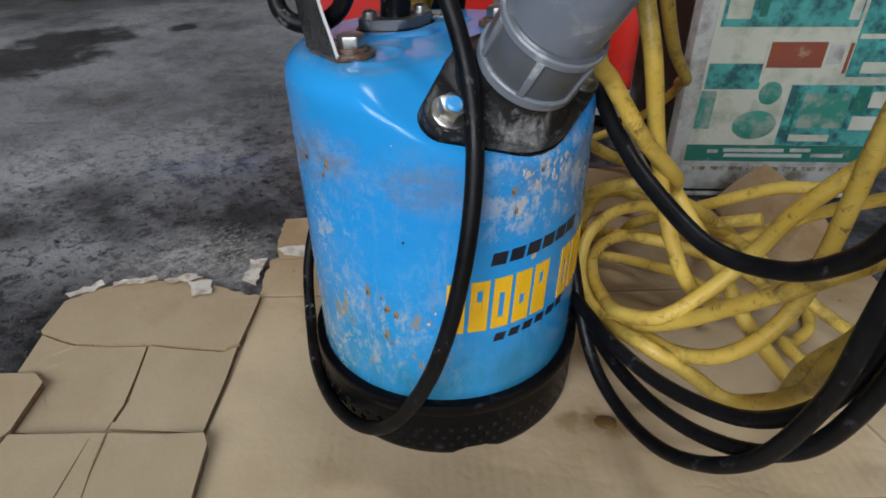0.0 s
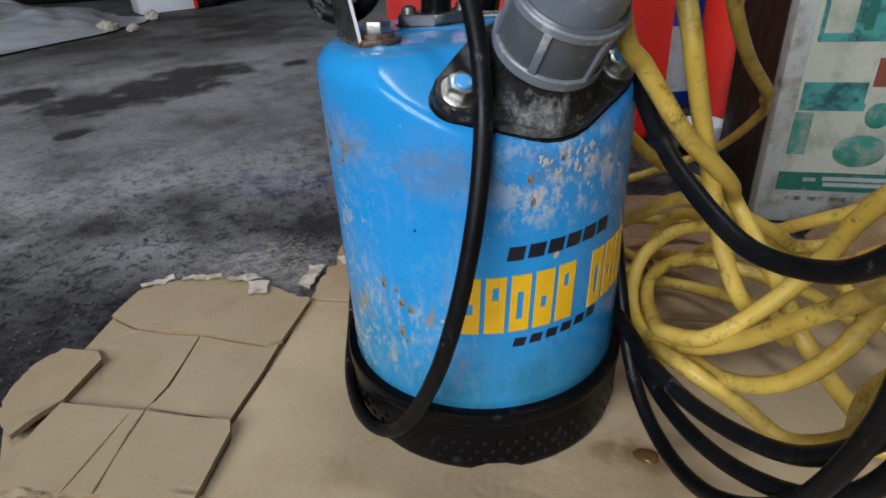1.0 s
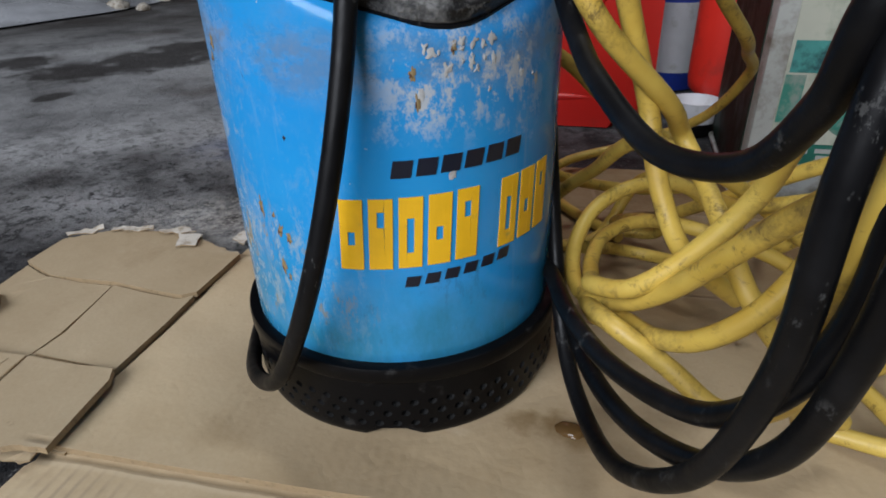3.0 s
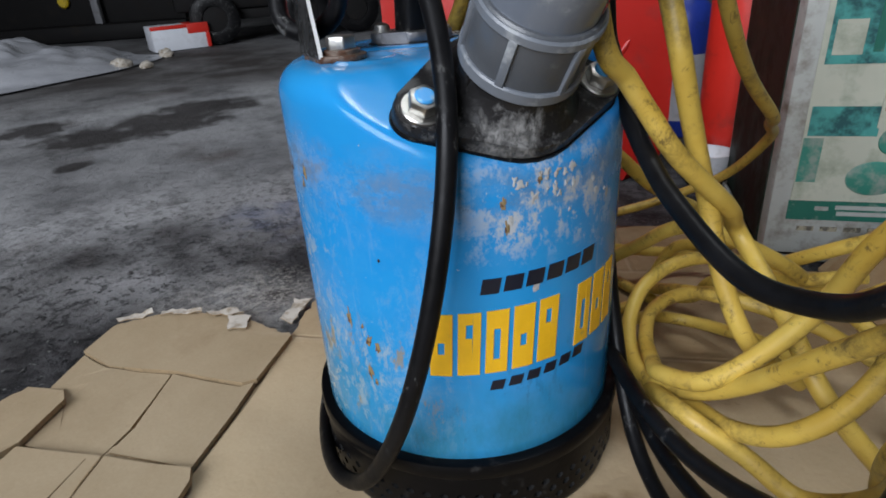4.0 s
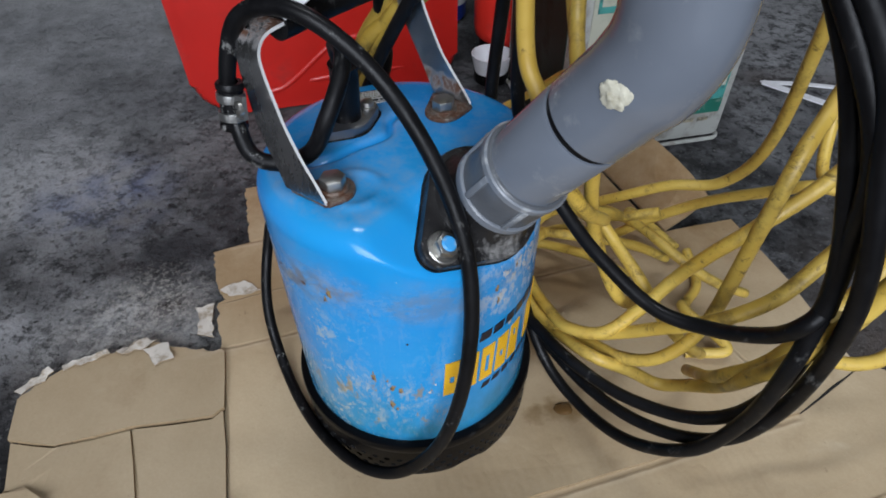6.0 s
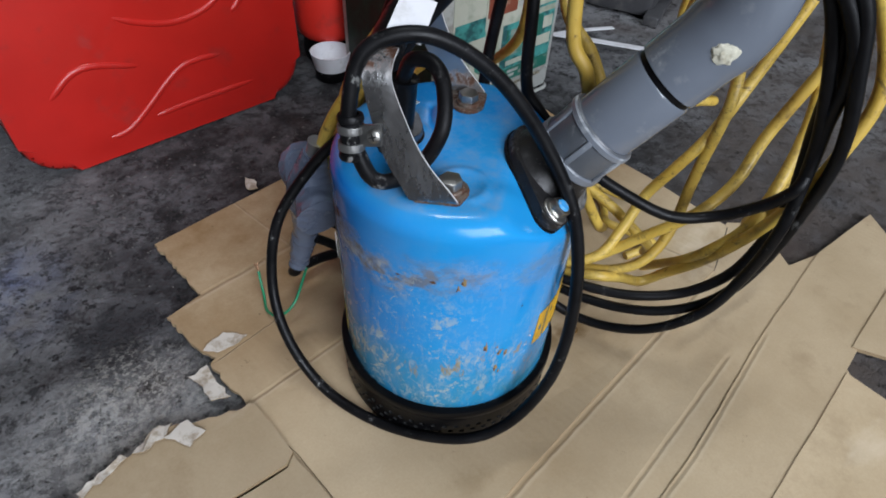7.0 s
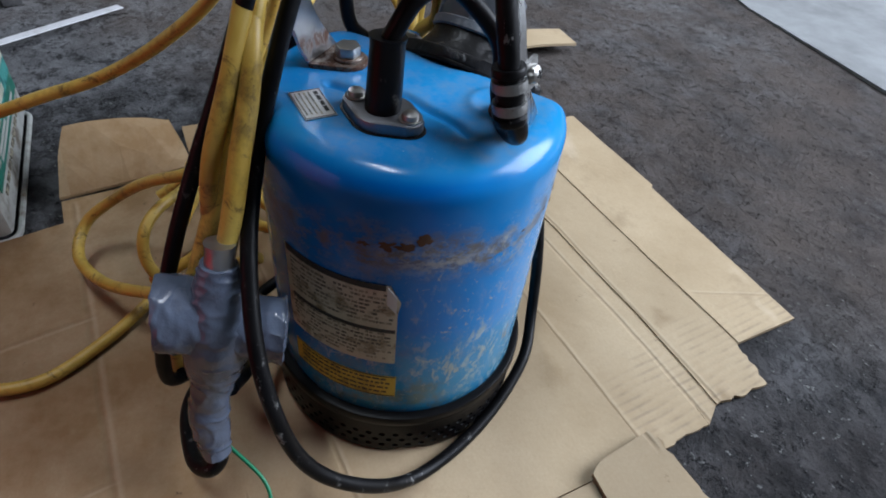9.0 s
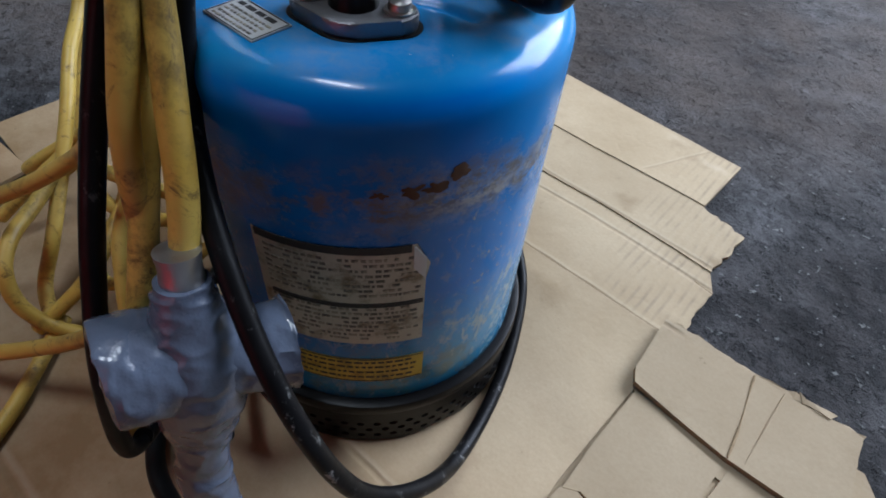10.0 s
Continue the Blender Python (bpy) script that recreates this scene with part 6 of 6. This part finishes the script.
def plastic_heap():
    h = thing("plastic_sheet", "crumpled translucent white plastic sheet on the floor", "plastic sheet", at=(-2.72, 1.36, FLOOR_Z))
    bm = bmesh.new()
    bmesh.ops.create_grid(bm, x_segments=60, y_segments=44, size=1.0)
    for v in bm.verts:
        x, y = v.co.x, v.co.y
        r = max(0, 1 - (x * x + y * y) ** 1.5)
        x, y = x * (1 - 0.16 * y * y * (1.6 if y > 0 else 0.5)), y * (1 - 0.18 * x * x)
        v.co = Vector((0.72 * x + 0.05 * noise.noise(Vector((x * 3, y * 3, 1))), 0.62 * y + 0.05 * noise.noise(Vector((x * 3, y * 3, 5))), 0.004 + r * (0.06 + 0.10 * abs(noise.noise(Vector((x * 2.2, y * 2.2, 3)))) + 0.03 * abs(noise.noise(Vector((x * 7, y * 7, 2)))))))
    part("sheet", bm, FILM_WHITE, h)
    bx = thing("white_carton", "small white and red carton at the back of the workshop", "carton", at=(-2.32, 2.12, FLOOR_Z))
    bx.rotation_euler = (0, 0, radians(56))
    part("carton_body", box(-0.135, 0.135, -0.09, 0.09, 0, 0.115, 0.004), CARTON_WHITE, bx)
    part("carton_band", box(0.035, 0.1365, -0.0925, 0.06, 0.072, 0.1175, 0.002), RED_PLASTIC, bx, "red printed end")
    part("carton_edge", box(-0.137, 0.034, -0.0925, -0.087, 0.100, 0.1172, 0.001), RED_PLASTIC, bx, "red printed edge")
    part("carton_corner", box(0.118, 0.1365, -0.0925, -0.087, 0.002, 0.0715, 0.001), RED_PLASTIC, bx, "red printed edge")
    for k, (x, y, s) in enumerate(((-2.06, 1.53, 0.035), (-2.13, 1.84, 0.032), (-1.93, 1.53, 0.026))):
        g = thing("rag", "crumpled pale rag on the floor", "rag", "rags", at=(x, y, FLOOR_Z))
        bm = bmesh.new()
        bmesh.ops.create_icosphere(bm, subdivisions=3, radius=s)
        for v in bm.verts:
            v.co *= 1 + 0.45 * noise.noise(v.co * 40 + Vector((k * 7, 0, 0)))
            v.co.z = max(0.0, v.co.z * 0.7 + s * 0.4)
        part("rag_cloth", bm, TORN, g)


def back_machines():
    """Dark machinery standing in the shade behind the plastic sheet."""
    b = thing("machine_bench", "black oily machine bench in the shade with a grey steel leg", "machine", at=(-3.45, 2.62, FLOOR_Z))
    b.rotation_euler = (0, 0, radians(24))
    part("cabinet", box(-1.15, 0.62, 0.05, 0.60, 0.03, 0.62, 0.02), OILY_BLACK, b)
    part("bench_plate", box(-1.20, 0.66, -0.05, 0.65, 0.62, 0.66, 0.006), OILY_BLACK, b)
    for x in (-1.05, 0.02, 0.55):
        part("bench_leg", box(x - 0.022, x + 0.022, -0.04, 0.004, 0, 0.62, 0.004), DULL_STEEL if x == 0.02 else OILY_BLACK, b, "grey steel leg" if x == 0.02 else "")
    part("plinth", box(-0.62, 0.60, -0.12, 0.04, 0, 0.10, 0.02), OILY_BLACK, b)
    part("valve_knob", turned(lathe([(0, 0), (0.030, 0), (0.034, 0.008), (0.034, 0.03), (0.026, 0.038), (0, 0.038)], 20), pose(-0.20, 0.05, 0.235, 90)), LABEL_YELLOW, b, "yellow knob")
    c = thing("cart", "dark trolley with black rubber wheels in the shade", "trolley", at=(-1.95, 2.55, FLOOR_Z))
    c.rotation_euler = (0, 0, radians(38))
    part("tray", box(-0.55, 0.50, -0.06, 0.55, 0.16, 0.50, 0.02), OILY_BLACK, c)
    for x in (-0.36, 0.10, 0.36):
        w = part("wheel", turned(lathe([(0.062, -0.02), (0.105, -0.025), (0.122, -0.016), (0.125, 0), (0.122, 0.016), (0.105, 0.025), (0.062, 0.02), (0.062, -0.02)], 36), pose(x, -0.11, 0.125, 90)), BLACK_RUBBER, c)
        part("hub", turned(lathe([(0, -0.012), (0.02, -0.018), (0.061, -0.008), (0.061, 0.008), (0, 0.012)], 24), pose(x, -0.11, 0.125, 90)), OILY_BLACK, w)
        part("axle", turned(lathe([(0, 0), (0.010, 0), (0.010, 0.10), (0, 0.10)], 12), pose(x, -0.02, 0.125, 90)), DULL_STEEL, w)
    part("axle_bar", box(-0.42, 0.42, -0.03, 0.0, 0.11, 0.17, 0.004), OILY_BLACK, c)


def machine_part():
    """Dark machine parts on the floor past the tin."""
    t = thing("machine_part", "dark greasy machine casing on the floor", "machine part", at=(0.86, 0.56, FLOOR_Z))
    t.rotation_euler = (0, 0, 0.5)
    part("casing", box(-0.10, 0.10, -0.07, 0.07, 0, 0.12, 0.015), DARK_METAL, t)
    part("hub", turned(lathe([(0, -0.10), (0.035, -0.10), (0.05, -0.09), (0.052, -0.06), (0, -0.06)], 32), pose(0, 0, 0.07, 90, 0, 0) @ pose(0, 0, 0, 180, 0, 0)), DARK_METAL, t)
    part("foot_bar", box(-0.13, 0.13, -0.09, -0.06, 0, 0.02, 0.003), DARK_METAL, t)


jerry_can("red_jerry_can", "bright red metal jerry can with a pressed cross pattern", pose(-0.112, 0.604, FLOOR_Z, 0, 0, 8.5), RED, (0.40, 0.165, 0.46))
red_canister()
square_tin()
small_things()
plastic_heap()
back_machines()
machine_part()
